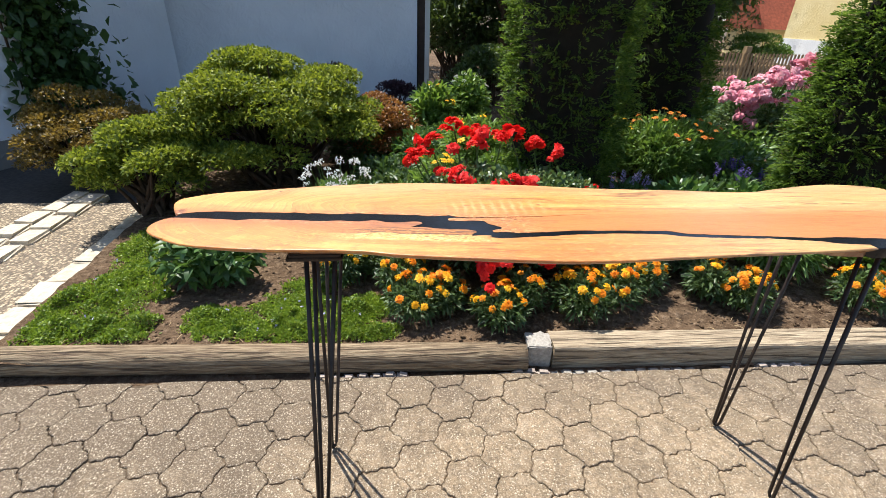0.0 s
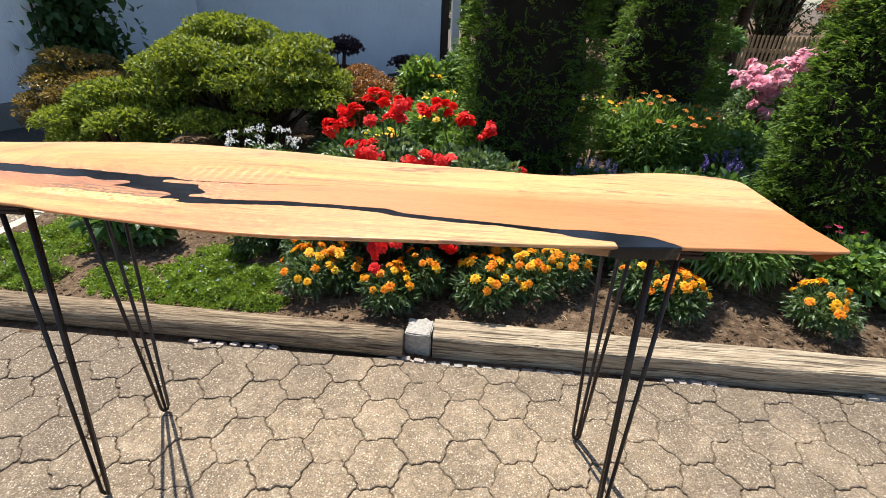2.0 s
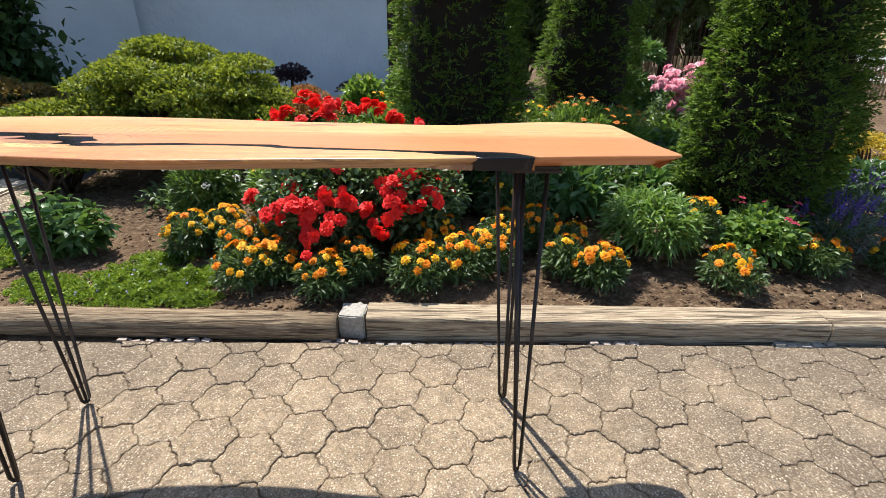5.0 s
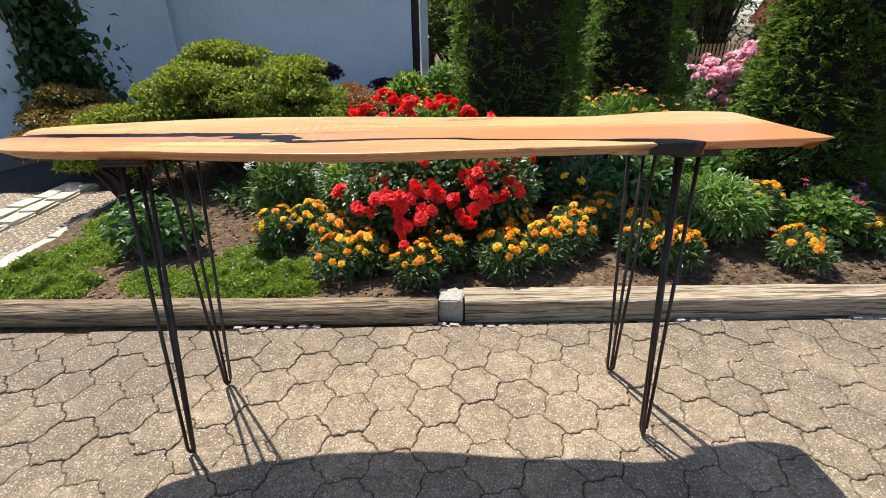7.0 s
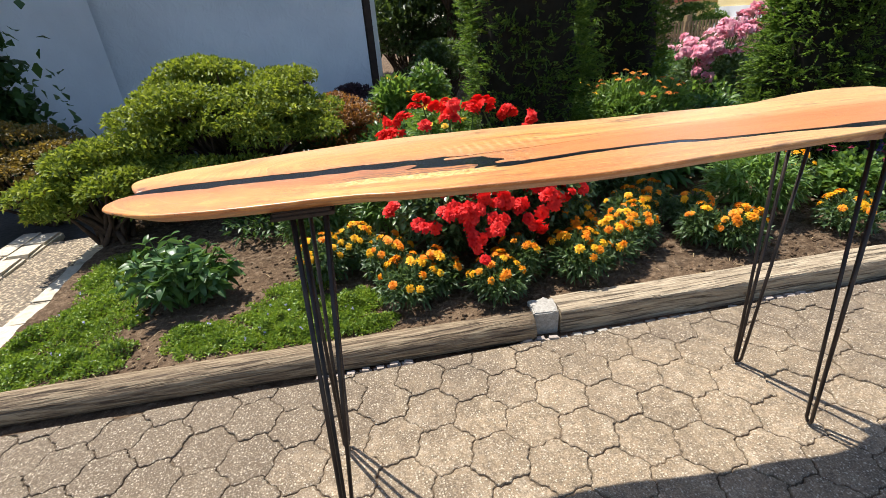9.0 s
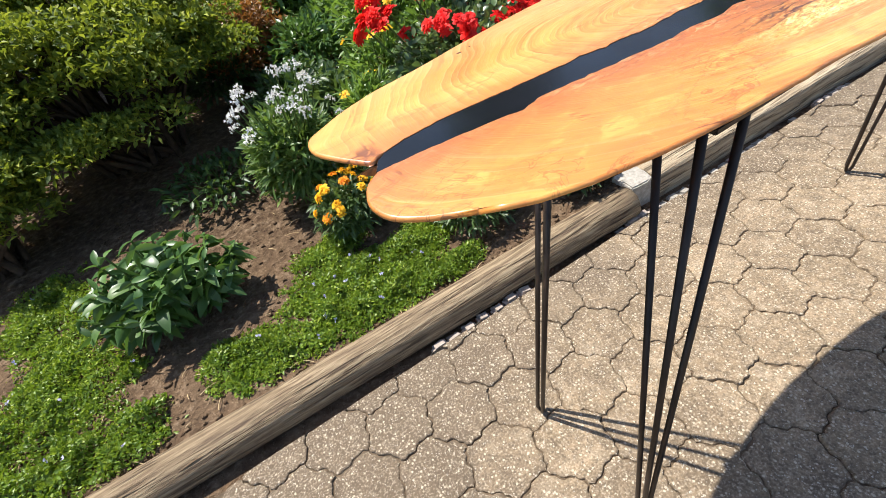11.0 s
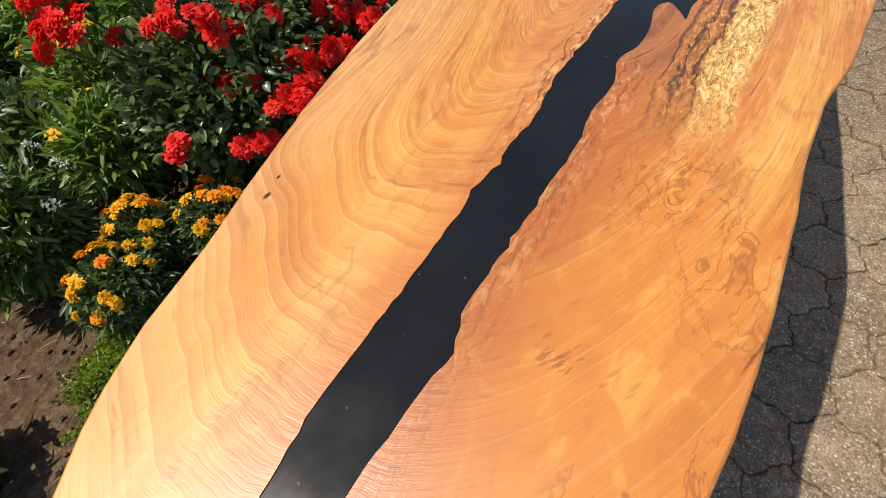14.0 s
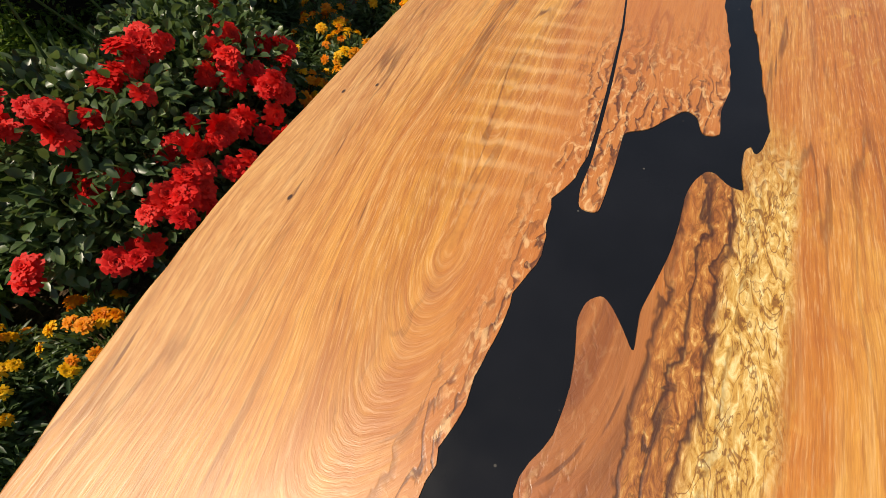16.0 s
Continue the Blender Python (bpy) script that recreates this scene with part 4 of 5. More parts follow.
def build_table():
    t = empty("river_table", (0, 0, 0))
    tagged(t, "live-edge wooden river table with black resin on black hairpin legs", "table")
    S = 0.006
    # rear board: left end, rear edge, right end, front edge up to the resin patch, then back along the resin
    left = rounded([(-0.405, 0.873), (-0.414, 0.868), (-0.427, 0.891), (-0.440, 0.921), (-0.437, 0.946), (-0.400, 0.968)], 0.02)
    rear = run(BACK_EDGE, -0.398, 1.05, 0.015, 0.0012, 1)
    right = rounded([rear[-1], (1.088, 1.012), (1.092, 0.92), (1.096, 0.829), (1.106, 0.760), (1.109, 0.741), (1.080, 0.7365)], 0.02)
    front = run(FRONT_EDGE, 1.07, 0.870, 0.015, 0.001, 2)
    thin = run(THIN_TOP, 0.866, 0.178, S, 0.0016, 3)
    step = rounded([(0.175, 0.782), (0.158, 0.786), (0.135, 0.785), (0.134, 0.794), (0.150, 0.798), (0.154, 0.804), (0.143, 0.813), (0.132, 0.821), (0.126, 0.834), (0.100, 0.834), (0.074, 0.835),
                    (0.062, 0.836), (0.063, 0.846), (0.076, 0.848), (0.100, 0.8465), (0.125, 0.847), (0.17, 0.8485), (0.235, 0.852), (0.29, 0.858), (0.335, 0.8625), (0.335, 0.8631), (0.29, 0.8590), (0.235, 0.8535), (0.17, 0.8505), (0.125, 0.8492), (0.106, 0.8492)], 0.004, 3)
    wide = run(RIVER_TOP, 0.102, -0.400, S, 0.0026, 5)
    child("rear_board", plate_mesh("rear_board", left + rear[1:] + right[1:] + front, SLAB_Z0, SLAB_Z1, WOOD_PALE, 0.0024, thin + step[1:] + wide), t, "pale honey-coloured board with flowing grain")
    # front board
    lobe = rounded([(-0.418, 0.854), (-0.429, 0.846), (-0.438, 0.826), (-0.435, 0.803), (-0.418, 0.785), (-0.392, 0.768)], 0.018)
    edge = run(FRONT_EDGE, -0.394, 0.776, 0.015, 0.001, 7)
    low_thin = run(THIN_LOW, 0.774, 0.146, S, 0.0016, 8)
    low_step = rounded([(0.144, 0.761), (0.129, 0.765), (0.124, 0.768), (0.131, 0.770), (0.127, 0.773), (0.112, 0.774), (0.096, 0.772), (0.098, 0.779), (0.106, 0.786), (0.106, 0.790), (0.098, 0.795), (0.087, 0.798),
                        (0.065, 0.799), (0.048, 0.801), (0.030, 0.805), (0.014, 0.809), (-0.007, 0.8085), (0.003, 0.814), (0.012, 0.820), (0.017, 0.825), (0.012, 0.831), (0.002, 0.833), (-0.015, 0.830), (-0.028, 0.829)], 0.004, 3)
    low_wide = run(RIVER_LOW, -0.030, -0.416, S, 0.0022, 9)
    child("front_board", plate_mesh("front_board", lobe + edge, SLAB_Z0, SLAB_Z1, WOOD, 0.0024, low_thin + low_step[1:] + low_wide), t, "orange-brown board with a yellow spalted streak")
    # resin poured between them
    up = [(x, y + 0.004) for x, y in run(RIVER_TOP, -0.398, 0.098, S, 0, 0)]
    mid = [(0.12, 0.860), (0.345, 0.870), (0.350, 0.842), (0.210, 0.800)]
    up2 = [(x, y + 0.003) for x, y in run(THIN_TOP, 0.22, 0.860, S, 0, 0)]
    end = [(0.8655, 0.7200), (0.845, 0.7182), (0.80, 0.7132), (0.779, 0.7112)]
    dn = [(x, y - 0.003) for x, y in run(THIN_LOW, 0.770, 0.21, S, 0, 0)]
    dn2 = [(0.19, 0.757), (0.09, 0.760), (-0.02, 0.800), (-0.022, 0.822)]
    dn3 = [(x, y - 0.004) for x, y in run(RIVER_LOW, -0.034, -0.412, S, 0, 0)]
    mouth = rounded([(-0.4185, 0.851), (-0.4165, 0.857), (-0.4130, 0.863), (-0.4100, 0.869), (-0.400, 0.876)], 0.006)
    child("resin_river", plate_mesh("resin_river", up + mid + up2 + end + dn + dn2 + dn3 + mouth, SLAB_Z0 + 0.001, SLAB_Z1 - 0.0006, RESIN, 0.0019), t, "glossy black resin filling the gap")
    # hairpin legs
    for (fx, fy), tops in zip(FEET, ROD_TOPS):
        mx, my = (sum(p[k] for p in tops) / 3 for k in (0, 1))
        top_z = SLAB_Z0 - 0.0125
        leg = child("hairpin_leg", box_mesh("hairpin_leg", (0.09, 0.08, 0.006), IRON, 0.001), t, "black steel hairpin leg", at=pose(fx + mx, fy + my, top_z))
        child("spacer", box_mesh("spacer", (0.084, 0.075, 0.0085), DARK_WOOD, 0.002), leg, "dark wooden spacer block", at=pose(0, 0, 0.004))
        foot = Vector((-mx, -my, 0.006 - top_z))
        for tx, ty in tops:
            d = Vector((tx - mx, ty - my, 0)).normalized() * 0.009
            top = Vector((tx - mx, ty - my, 0))
            low = foot + d + Vector((0, 0, 0.012))
            child("rod", tube_mesh("rod", [top, low, foot + d * 0.55 + Vector((0, 0, 0.002)), foot], 0.0041, IRON, 10), leg)


FEET = ((-0.203, 0.747), (-0.211, 0.985), (0.904, 0.764), (0.905, 0.999))
# where the three rods of each leg meet their plate, from the foot
ROD_TOPS = (((0.029, 0.077), (0.024, 0.033), (0.072, 0.029)), ((0.020, -0.050), (0.036, -0.012), (0.068, 0.006)),
            ((0.006, 0.044), (-0.037, 0.045), (-0.054, -0.002)), ((-0.009, -0.047), (-0.019, -0.007), (-0.062, -0.020)))
build_table()


# ---- plant helpers ----
def fine_leaves(base, way, length, width, droop, rng, rows=3):
    """Pointed leaves with a folded midrib and a bend: three points across, several rows along."""
    n = len(base)
    way = unit(way)
    side = unit(np.cross(way, unit(rng.normal(size=(n, 3)) * 0.45 + np.array([0, 0, 1.0]))))
    up = np.cross(side, way)
    L, W = np.broadcast_to(length, (n,))[:, None], np.broadcast_to(width, (n,))[:, None]
    cols = []
    for k in range(rows + 1):
        u = k / rows
        w = W * max(math.sin(math.pi * min(u * 0.92 + 0.06, 1)) ** 0.8, 0.03) * 0.5
        mid = base + way * L * u - np.array([0, 0, 1.0]) * L * droop * u * u
        cols += [mid + side * w + up * w * 0.35, mid, mid - side * w + up * w * 0.35]
    v = np.stack(cols, 1)
    q = []
    for k in range(rows):
        a = k * 3
        q += [[a, a + 1, a + 4, a + 3], [a + 1, a + 2, a + 5, a + 4]]
    m = (rows + 1) * 3
    quads = (np.arange(n)[:, None, None] * m + np.array(q)[None]).reshape(-1, 4)
    return v.reshape(-1, 3), quads


def bloom_mesh(name, radius, mat, rings, seed, cup=0.6, height=0.7, petal=1.0):
    """A ruffled flower head: rings of bent petals from the rim to the heart."""
    rng = np.random.default_rng(seed)
    vs, qs = [], []
    k = 0
    for i, n in enumerate(rings):
        f = i / max(len(rings) - 1, 1)
        for j in range(n):
            a = 2 * math.pi * (j + 0.5 * (i % 2)) / n + rng.uniform(-0.15, 0.15)
            lift = cup * f + rng.uniform(-0.1, 0.1)
            r0, r1 = radius * 0.08, radius * (1 - 0.62 * f) * rng.uniform(0.86, 1.1)
            w = radius * petal * (2.6 / n + 0.12) * (1 - 0.3 * f)
            o, s = np.array([math.cos(a), math.sin(a), 0]), np.array([-math.sin(a), math.cos(a), 0])
            z = np.array([0, 0, 1.0])
            c, e = math.cos(lift), math.sin(lift)
            base = z * radius * height * (0.15 + 0.2 * f)
            mid = base + (o * c + z * e) * r1 * 0.6 + z * radius * 0.08
            tip = base + (o * c + z * e) * r1 + z * radius * rng.uniform(-0.18, 0.05)
            vs += [base - s * w * 0.2, base + s * w * 0.2, mid - s * w * 0.55, mid + s * w * 0.55 + z * radius * 0.06, tip - s * w * 0.42 + z * rng.uniform(-0.1, 0.12) * radius, tip + s * w * 0.42]
            qs += [[k, k + 1, k + 3, k + 2], [k + 2, k + 3, k + 5, k + 4]]
            k += 6
    return quads_mesh(name, np.array(vs), np.array(qs), mat)


def stems_mesh(name, pairs, r0, r1, mat, sides=5):
    """Many thin stems as one mesh: pairs of foot and head, bowed a little."""
    vs, qs, k = [], [], 0
    for a, b in pairs:
        a, b = np.array(a, float), np.array(b, float)
        d = b - a
        s = unit(np.cross(d, [0.3, 0.9, 0.1]))
        t = unit(np.cross(d, s))
        for i in range(4):
            u = i / 3
            c = a + d * u + np.array([0, 0, 1]) * 0.12 * np.linalg.norm(d[:2]) * math.sin(math.pi * u)
            r = r0 + (r1 - r0) * u
            for j in range(sides):
                w = 2 * math.pi * j / sides
                vs.append(c + s * r * math.cos(w) + t * r * math.sin(w))
        for i in range(3):
            for j in range(sides):
                m = (j + 1) % sides
                qs.append([k + i * sides + j, k + i * sides + m, k + (i + 1) * sides + m, k + (i + 1) * sides + j])
        k += 4 * sides
    return quads_mesh(name, np.array(vs), np.array(qs), mat)


def ground_at(x, y):
    return soil_height(x, y) - 0.004 if y < 5.8 and x < 4.1 and x > -1.40 else (0.03 if x > -1.3 else -0.02)


def shrub(name, x, y, rx, ry, h, mat, label, cat, n, leaf, width, lobes, seed, skirt=0.25, lobe_r=0.34, droop=0.15, bark=BARK, group="", even=0.6):
    """A bush of overlapping leafy domes on branching stems, with gaps between the domes."""
    rng = np.random.default_rng(seed)
    e = empty(name, (x, y, ground_at(x, y)))
    tagged(e, label, cat, group)
    d = ball_points(lobes * 2, rng, -0.05)[:lobes]
    cen = d * np.array([rx, ry, h * (1 - skirt)]) * rng.uniform(0.55, 0.8, (len(d), 1)) + np.array([0, 0, h * skirt])
    size = np.stack([rng.uniform(0.75, 1.25, len(d)) * lobe_r * min(rx, ry) * 1.1] * 3, 1) * np.array([1.2, 1.2, 0.55])
    per = n // lobes
    vs = []
    for c, s in zip(cen, size):
        q = ball_points(per, rng, -0.12)
        p = c + q * s * rng.uniform(0.8, 1.04, (len(q), 1))
        p[:, 2] = np.minimum(p[:, 2], h * 1.02)
        w = unit(q * even + rng.normal(size=q.shape) * 0.55 + np.array([0, 0, 0.25]))
        keep = p[:, 2] > 0.015
        vs.append(leaf_arrays(p[keep], w[keep], leaf * rng.uniform(0.65, 1.25, keep.sum()), width * rng.uniform(0.8, 1.2, keep.sum()), droop, rng))
    child("foliage", quads_mesh("foliage", *join_arrays(vs), mat), e)
    foot = rng.normal(size=(len(cen), 3)) * np.array([rx * 0.1, ry * 0.1, 0])
    child("branchwork", stems_mesh("branchwork", [(f, c) for f, c in zip(foot, cen)], 0.011 + 0.006 * h, 0.004, bark), e, kind="stuff")
    return e


def flowering(name, x, y, r, h, leaf_mat, label, cat, blooms, count, n, leaf, width, seed, top=0.75, droop=0.2, group="", tilt=0.5, part="flower", size=(0.85, 1.15), rise=0.01, fine=True, floor=0.02, dome=0.45, spread=0.98):
    """A bedding plant: leafy mound on stems, flower heads above it, each head a part of its own."""
    rng = np.random.default_rng(seed)
    e = empty(name, (x, y, ground_at(x, y)))
    tagged(e, label, cat, group)
    d = ball_points(n, rng, -0.5)
    rad = rng.uniform(0.25, 1.0, (len(d), 1)) ** 0.6
    p = d * rad * np.array([r, r, h * dome]) + np.array([0, 0, h * 0.46])
    p[:, 2] = np.maximum(p[:, 2], floor)
    w = unit(d * 0.8 + rng.normal(size=d.shape) * 0.6 + np.array([0, 0, 0.25]))
    make = fine_leaves if fine else leaf_arrays
    v, q = make(p, w, leaf * rng.uniform(0.6, 1.25, len(p)), width * rng.uniform(0.75, 1.25, len(p)), droop, rng)
    child("foliage", quads_mesh("foliage", v, q, leaf_mat), e)
    heads = []
    for k in range(count):
        a, u = rng.uniform(0, 2 * math.pi), math.sqrt(rng.uniform(0.0, 1.0))
        hx, hy = r * spread * u * math.cos(a), r * spread * u * math.sin(a)
        hz = h * (0.46 + dome * math.sqrt(max(1 - u * u * top, 0.02))) + rng.uniform(0, rise)
        heads.append((hx, hy, hz))
        s = rng.uniform(*size)
        tip = Vector((hx, hy, h * 0.25)).normalized()
        m = Matrix.Translation((hx, hy, hz)) @ Vector((0, 0, 1)).rotation_difference((tip * tilt + Vector((0, 0, 1)) * (1 - tilt) + Vector(rng.normal(size=3)) * 0.12).normalized()).to_matrix().to_4x4() @ Matrix.Rotation(rng.uniform(0, 6), 4, "Z") @ Matrix.Diagonal((s, s, s, 1))
        child(part, blooms[rng.integers(len(blooms))], e, at=m)
    if not heads:
        heads = [tuple(q) for q in p[rng.choice(len(p), 24, replace=False)]]
    if heads:
        child("stalk", stems_mesh("stalk", [((rng.normal() * 0.012, rng.normal() * 0.012, 0), hd) for hd in heads], 0.003, 0.0018, STEM, 4), e, kind="stuff")
    return e


def thuja(x, y, r, h, seed, n, lean=0.0, body=0.35):
    """A columnar conifer: flat fan sprays over a dark inner body."""
    rng = np.random.default_rng(seed)
    e = empty("thuja", (x, y, ground_at(x, y)))
    tagged(e, "tall dense columnar dark green thuja", "conifer", "thujas in the bed")
    def radius(z):
        u = z / h
        return r * np.clip(1.0 - 0.16 * (1 - np.clip(u / 0.12, 0, 1)), 0, 1) * (1 - np.clip(u - body, 0, 1) / (1 - body)) ** 0.75
    # fans of scale-leaved twigs, set at all heights, tips lifting outwards
    fans, per = n // 9, 27
    z = rng.uniform(0, 1, fans) ** 1.15 * h * 0.97 + 0.03
    a = rng.uniform(0, 2 * math.pi, fans)
    lump = np.array([noise.noise((math.cos(t) * 2.4 + seed, math.sin(t) * 2.4, q * 4.2)) + 0.6 * noise.noise((math.cos(t) * 7 + seed, math.sin(t) * 7, q * 11)) for t, q in zip(a, z)])
    rr = radius(z) * (1 + 0.17 * lump) * rng.uniform(0.82, 0.99, fans)
    p = np.stack([rr * np.cos(a), rr * np.sin(a), z], 1)
    out = np.stack([np.cos(a), np.sin(a), np.zeros(fans)], 1)
    way = unit(out * 0.9 + rng.normal(size=(fans, 3)) * 0.35 + np.array([0, 0, 0.30]))
    side = unit(np.cross(way, rng.normal(size=(fans, 3)) * 0.6 + np.array([0, 0, 0.8])))
    reach = rng.uniform(0.045, 0.085, fans)
    parts = []
    for k in range(per):
        u, w = rng.uniform(0, 1, (fans, 1)), rng.uniform(-1, 1, (fans, 1))
        c = p + way * u * reach[:, None] + side * w * (1 - 0.6 * u) * 0.026 - np.array([0, 0, 0.012]) * u * u
        t = unit(way + side * w * 0.8 + rng.normal(size=(fans, 3)) * 0.15)
        parts.append(leaf_arrays(c, t, rng.uniform(0.013, 0.026, fans), rng.uniform(0.005, 0.0085, fans), 0.1, rng))
    child("crown", quads_mesh("crown", *join_arrays(parts), L_THUJA), e)
    # solid near-black filler: colours in the crown's inner shade and stops see-through
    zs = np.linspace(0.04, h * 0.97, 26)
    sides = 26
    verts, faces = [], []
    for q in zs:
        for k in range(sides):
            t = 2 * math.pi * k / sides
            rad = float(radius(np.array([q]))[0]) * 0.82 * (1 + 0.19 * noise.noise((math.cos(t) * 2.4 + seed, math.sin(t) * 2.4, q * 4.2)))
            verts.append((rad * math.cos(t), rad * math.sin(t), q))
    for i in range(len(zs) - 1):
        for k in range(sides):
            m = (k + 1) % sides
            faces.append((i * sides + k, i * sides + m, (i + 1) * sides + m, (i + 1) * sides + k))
    child("core", mesh_of("core", verts, faces, CORE_DARK, True), e)
    child("trunk", tube_mesh("trunk", [(0, 0, 0), (0, 0, h * 0.5), (0, 0, h * 0.95)], [0.05, 0.035, 0.008], BARK), e)


def mat_plant(name, inside, box, n, h, mat, label, leaf, seed, flowers=0):
    """A low carpet plant; inside(x, y) gives 0..1, how thick it grows."""
    rng = np.random.default_rng(seed)
    x0, x1, y0, y1 = box
    pts, k = [], 0
    while len(pts) < n and k < n * 12:
        k += 1
        x, y = rng.uniform(x0, x1), rng.uniform(y0, y1)
        f = inside(x, y)
        if f > rng.uniform(0.0, 0.75):
            lump = 0.55 + 0.95 * noise.noise((x * 17, y * 17, seed))
            pts.append((x, y, soil_height(x, y) + h * min(f, 1) * max(lump, 0.12) * rng.uniform(0.35, 1.0)))
    p = np.array(pts)
    w = unit(rng.normal(size=p.shape) * 0.8 + np.array([0, 0, 0.7]))
    o = new(name, quads_mesh(name, *leaf_arrays(p, w, leaf * rng.uniform(0.6, 1.3, len(p)), leaf * 0.55, 0.1, rng), mat))
    tagged(o, label, "ground cover", kind="stuff")
    if flowers:
        idx = rng.choice(len(p), flowers, replace=False)
        o2 = new("tiny_flowers", quads_mesh("tiny_flowers", *leaf_arrays(np.repeat(p[idx], 4, 0) + np.array([0, 0, 0.012]), rng.normal(size=(flowers * 4, 3)) + np.array([0, 0, 0.8]), 0.009, 0.007, 0.0, rng), P_LILAC))
        tagged(o2, "tiny pale lilac flowers in the carpet plant", "flowers", kind="stuff")


# filler colour for the conifer cores, inner shade included
CORE_DARK = plain_material("dark_core_fill", "1d1a10", 0.95, 0.4, 30.0)
P_LILAC = petal_material("lilac_petal", (0.4, 0.38, 0.6, 1), (0.6, 0.58, 0.78, 1))

# flower heads, shared between the plants
MARI_O = [bloom_mesh("marigold_flower", 0.0185, P_ORANGE, (11, 10, 8, 6, 4), s, 1.0, 0.9) for s in (1, 2)]
MARI_Y = [bloom_mesh("marigold_flower", 0.0185, P_YELLOW, (11, 10, 8, 6, 4), s, 1.0, 0.9) for s in (3, 4)]
ROSE_B = [bloom_mesh("rose_flower", 0.028, P_RED, (12, 12, 11, 10, 8, 6), s, 1.15, 1.0, 1.0) for s in (5, 6, 7)]
PINK_B = [bloom_mesh("rose_flower", 0.038, P_PINK, (9, 8, 7, 6, 5), s, 1.1, 1.0, 1.25) for s in (8, 9)]
def cluster_mesh(name, radius, mat, count, petal, seed):
    """A loose head of small open flowers."""
    rng = np.random.default_rng(seed)
    d = ball_points(count, rng, -0.2)
    p = np.repeat(d * radius * np.array([1, 1, 0.7]) * rng.uniform(0.6, 1, (len(d), 1)), 4, 0)
    w = np.repeat(d, 4, 0) * 0.5 + rng.normal(size=(len(d) * 4, 3)) * 0.7
    return quads_mesh(name, *leaf_arrays(p, w, petal, petal * 0.55, 0.1, rng), mat)


WHITE_B = [cluster_mesh("white_flower", 0.025, P_WHITE, 16, 0.010, s) for s in (10, 11)]
DAISY_R = [bloom_mesh("rust_flower", 0.019, P_RUST, (12, 6), 12, 0.5, 0.6)]
YELLOW_S = [bloom_mesh("yellow_flower", 0.022, P_YELLOW, (9, 5), 13, 0.5, 0.6)]
CRIM_B = [bloom_mesh("crimson_flower", 0.013, P_CRIMSON, (8, 5), 14, 0.9, 0.8)]


def spike_mesh(name, length, mat, seed):
    """A flower spike: small petals round an upright stem."""
    rng = np.random.default_rng(seed)
    n = 46
    z = rng.uniform(0.0, 1.0, n)
    a = rng.uniform(0, 6.3, n)
    p = np.stack([0.004 * np.cos(a), 0.004 * np.sin(a), z * length], 1)
    w = np.stack([np.cos(a), np.sin(a), np.full(n, 0.5)], 1)
    return quads_mesh(name, *leaf_arrays(p, w, 0.011 * (1.15 - 0.5 * z), 0.008, 0.0, rng), mat)


SPIKE = [spike_mesh("flower_spike", 0.075, P_PURPLE, s) for s in (1, 2)]
LIGHT_SPIKE = [spike_mesh("flower_spike", 0.06, petal_material("lavender_petal", (0.3, 0.25, 0.42, 1), (0.5, 0.42, 0.6, 1)), 3)]


# ---- conifers and shrubs ----
thuja(0.843, 2.57, 0.300, 2.5, 3, 30000, body=0.45)
thuja(1.72, 3.215, 0.285, 2.2, 5, 20000, body=0.33)
thuja(2.24, 2.14, 0.305, 2.0, 8, 40000, body=0.28)

shrub("rhododendron", -0.78, 2.95, 0.70, 0.58, 0.865, L_RHODO, "broad yellow-green rhododendron bush with layered domes", "shrub", 52000, 0.030, 0.0135, 112, 21, 0.28, 0.18, even=0.3)
shrub("rhododendron", -1.331, 2.511, 0.32, 0.3, 0.571, L_RHODO, "low yellow-green rhododendron beside the path", "shrub", 15000, 0.030, 0.0135, 34, 22, 0.25, 0.28, even=0.3)
shrub("bronze_shrub", -2.007, 3.224, 0.46, 0.36, 0.723, L_GOLD, "rounded bronze and golden-leaved shrub in front of the house", "shrub", 15000, 0.026, 0.012, 44, 23, 0.3, 0.24, even=0.3)
shrub("rust_shrub", -0.20, 3.45, 0.36, 0.30, 0.58, L_RUST, "small rusty brown-leaved shrub", "shrub", 9000, 0.026, 0.012, 30, 24, 0.2, 0.30, even=0.3)
shrub("plum_shrub", -0.714, 4.81, 0.22, 0.2, 0.612, L_PLUM, "dark plum-leaved small shrub by the house wall", "shrub", 2600, 0.04, 0.02, 10, 25, 0.12, 0.5, group="plum shrubs")
shrub("plum_shrub", -0.07, 4.91, 0.2, 0.2, 0.482, L_PLUM, "dark plum-leaved small shrub by the house wall", "shrub", 2200, 0.04, 0.02, 10, 26, 0.12, 0.5, group="plum shrubs")
shrub("blue_shrub", 0.441, 4.81, 0.22, 0.22, 0.482, L_BLUE, "rounded blue-green dwarf conifer", "shrub", 5000, 0.03, 0.008, 14, 27, 0.2, 0.4)
shrub("fern_shrub", 0.616, 2.483, 0.22, 0.2, 0.39, L_FRESH, "yellow-green leafy perennial between the roses", "perennial", 3200, 0.045, 0.016, 10, 28, 0.2, 0.45)
flowering("yellow_perennial", 0.213, 3.536, 0.17, 0.569, L_FRESH, "fresh green leafy perennial with few yellow flowers", "perennial", YELLOW_S, 9, 1500, 0.075, 0.022, 29, group="tall perennials")
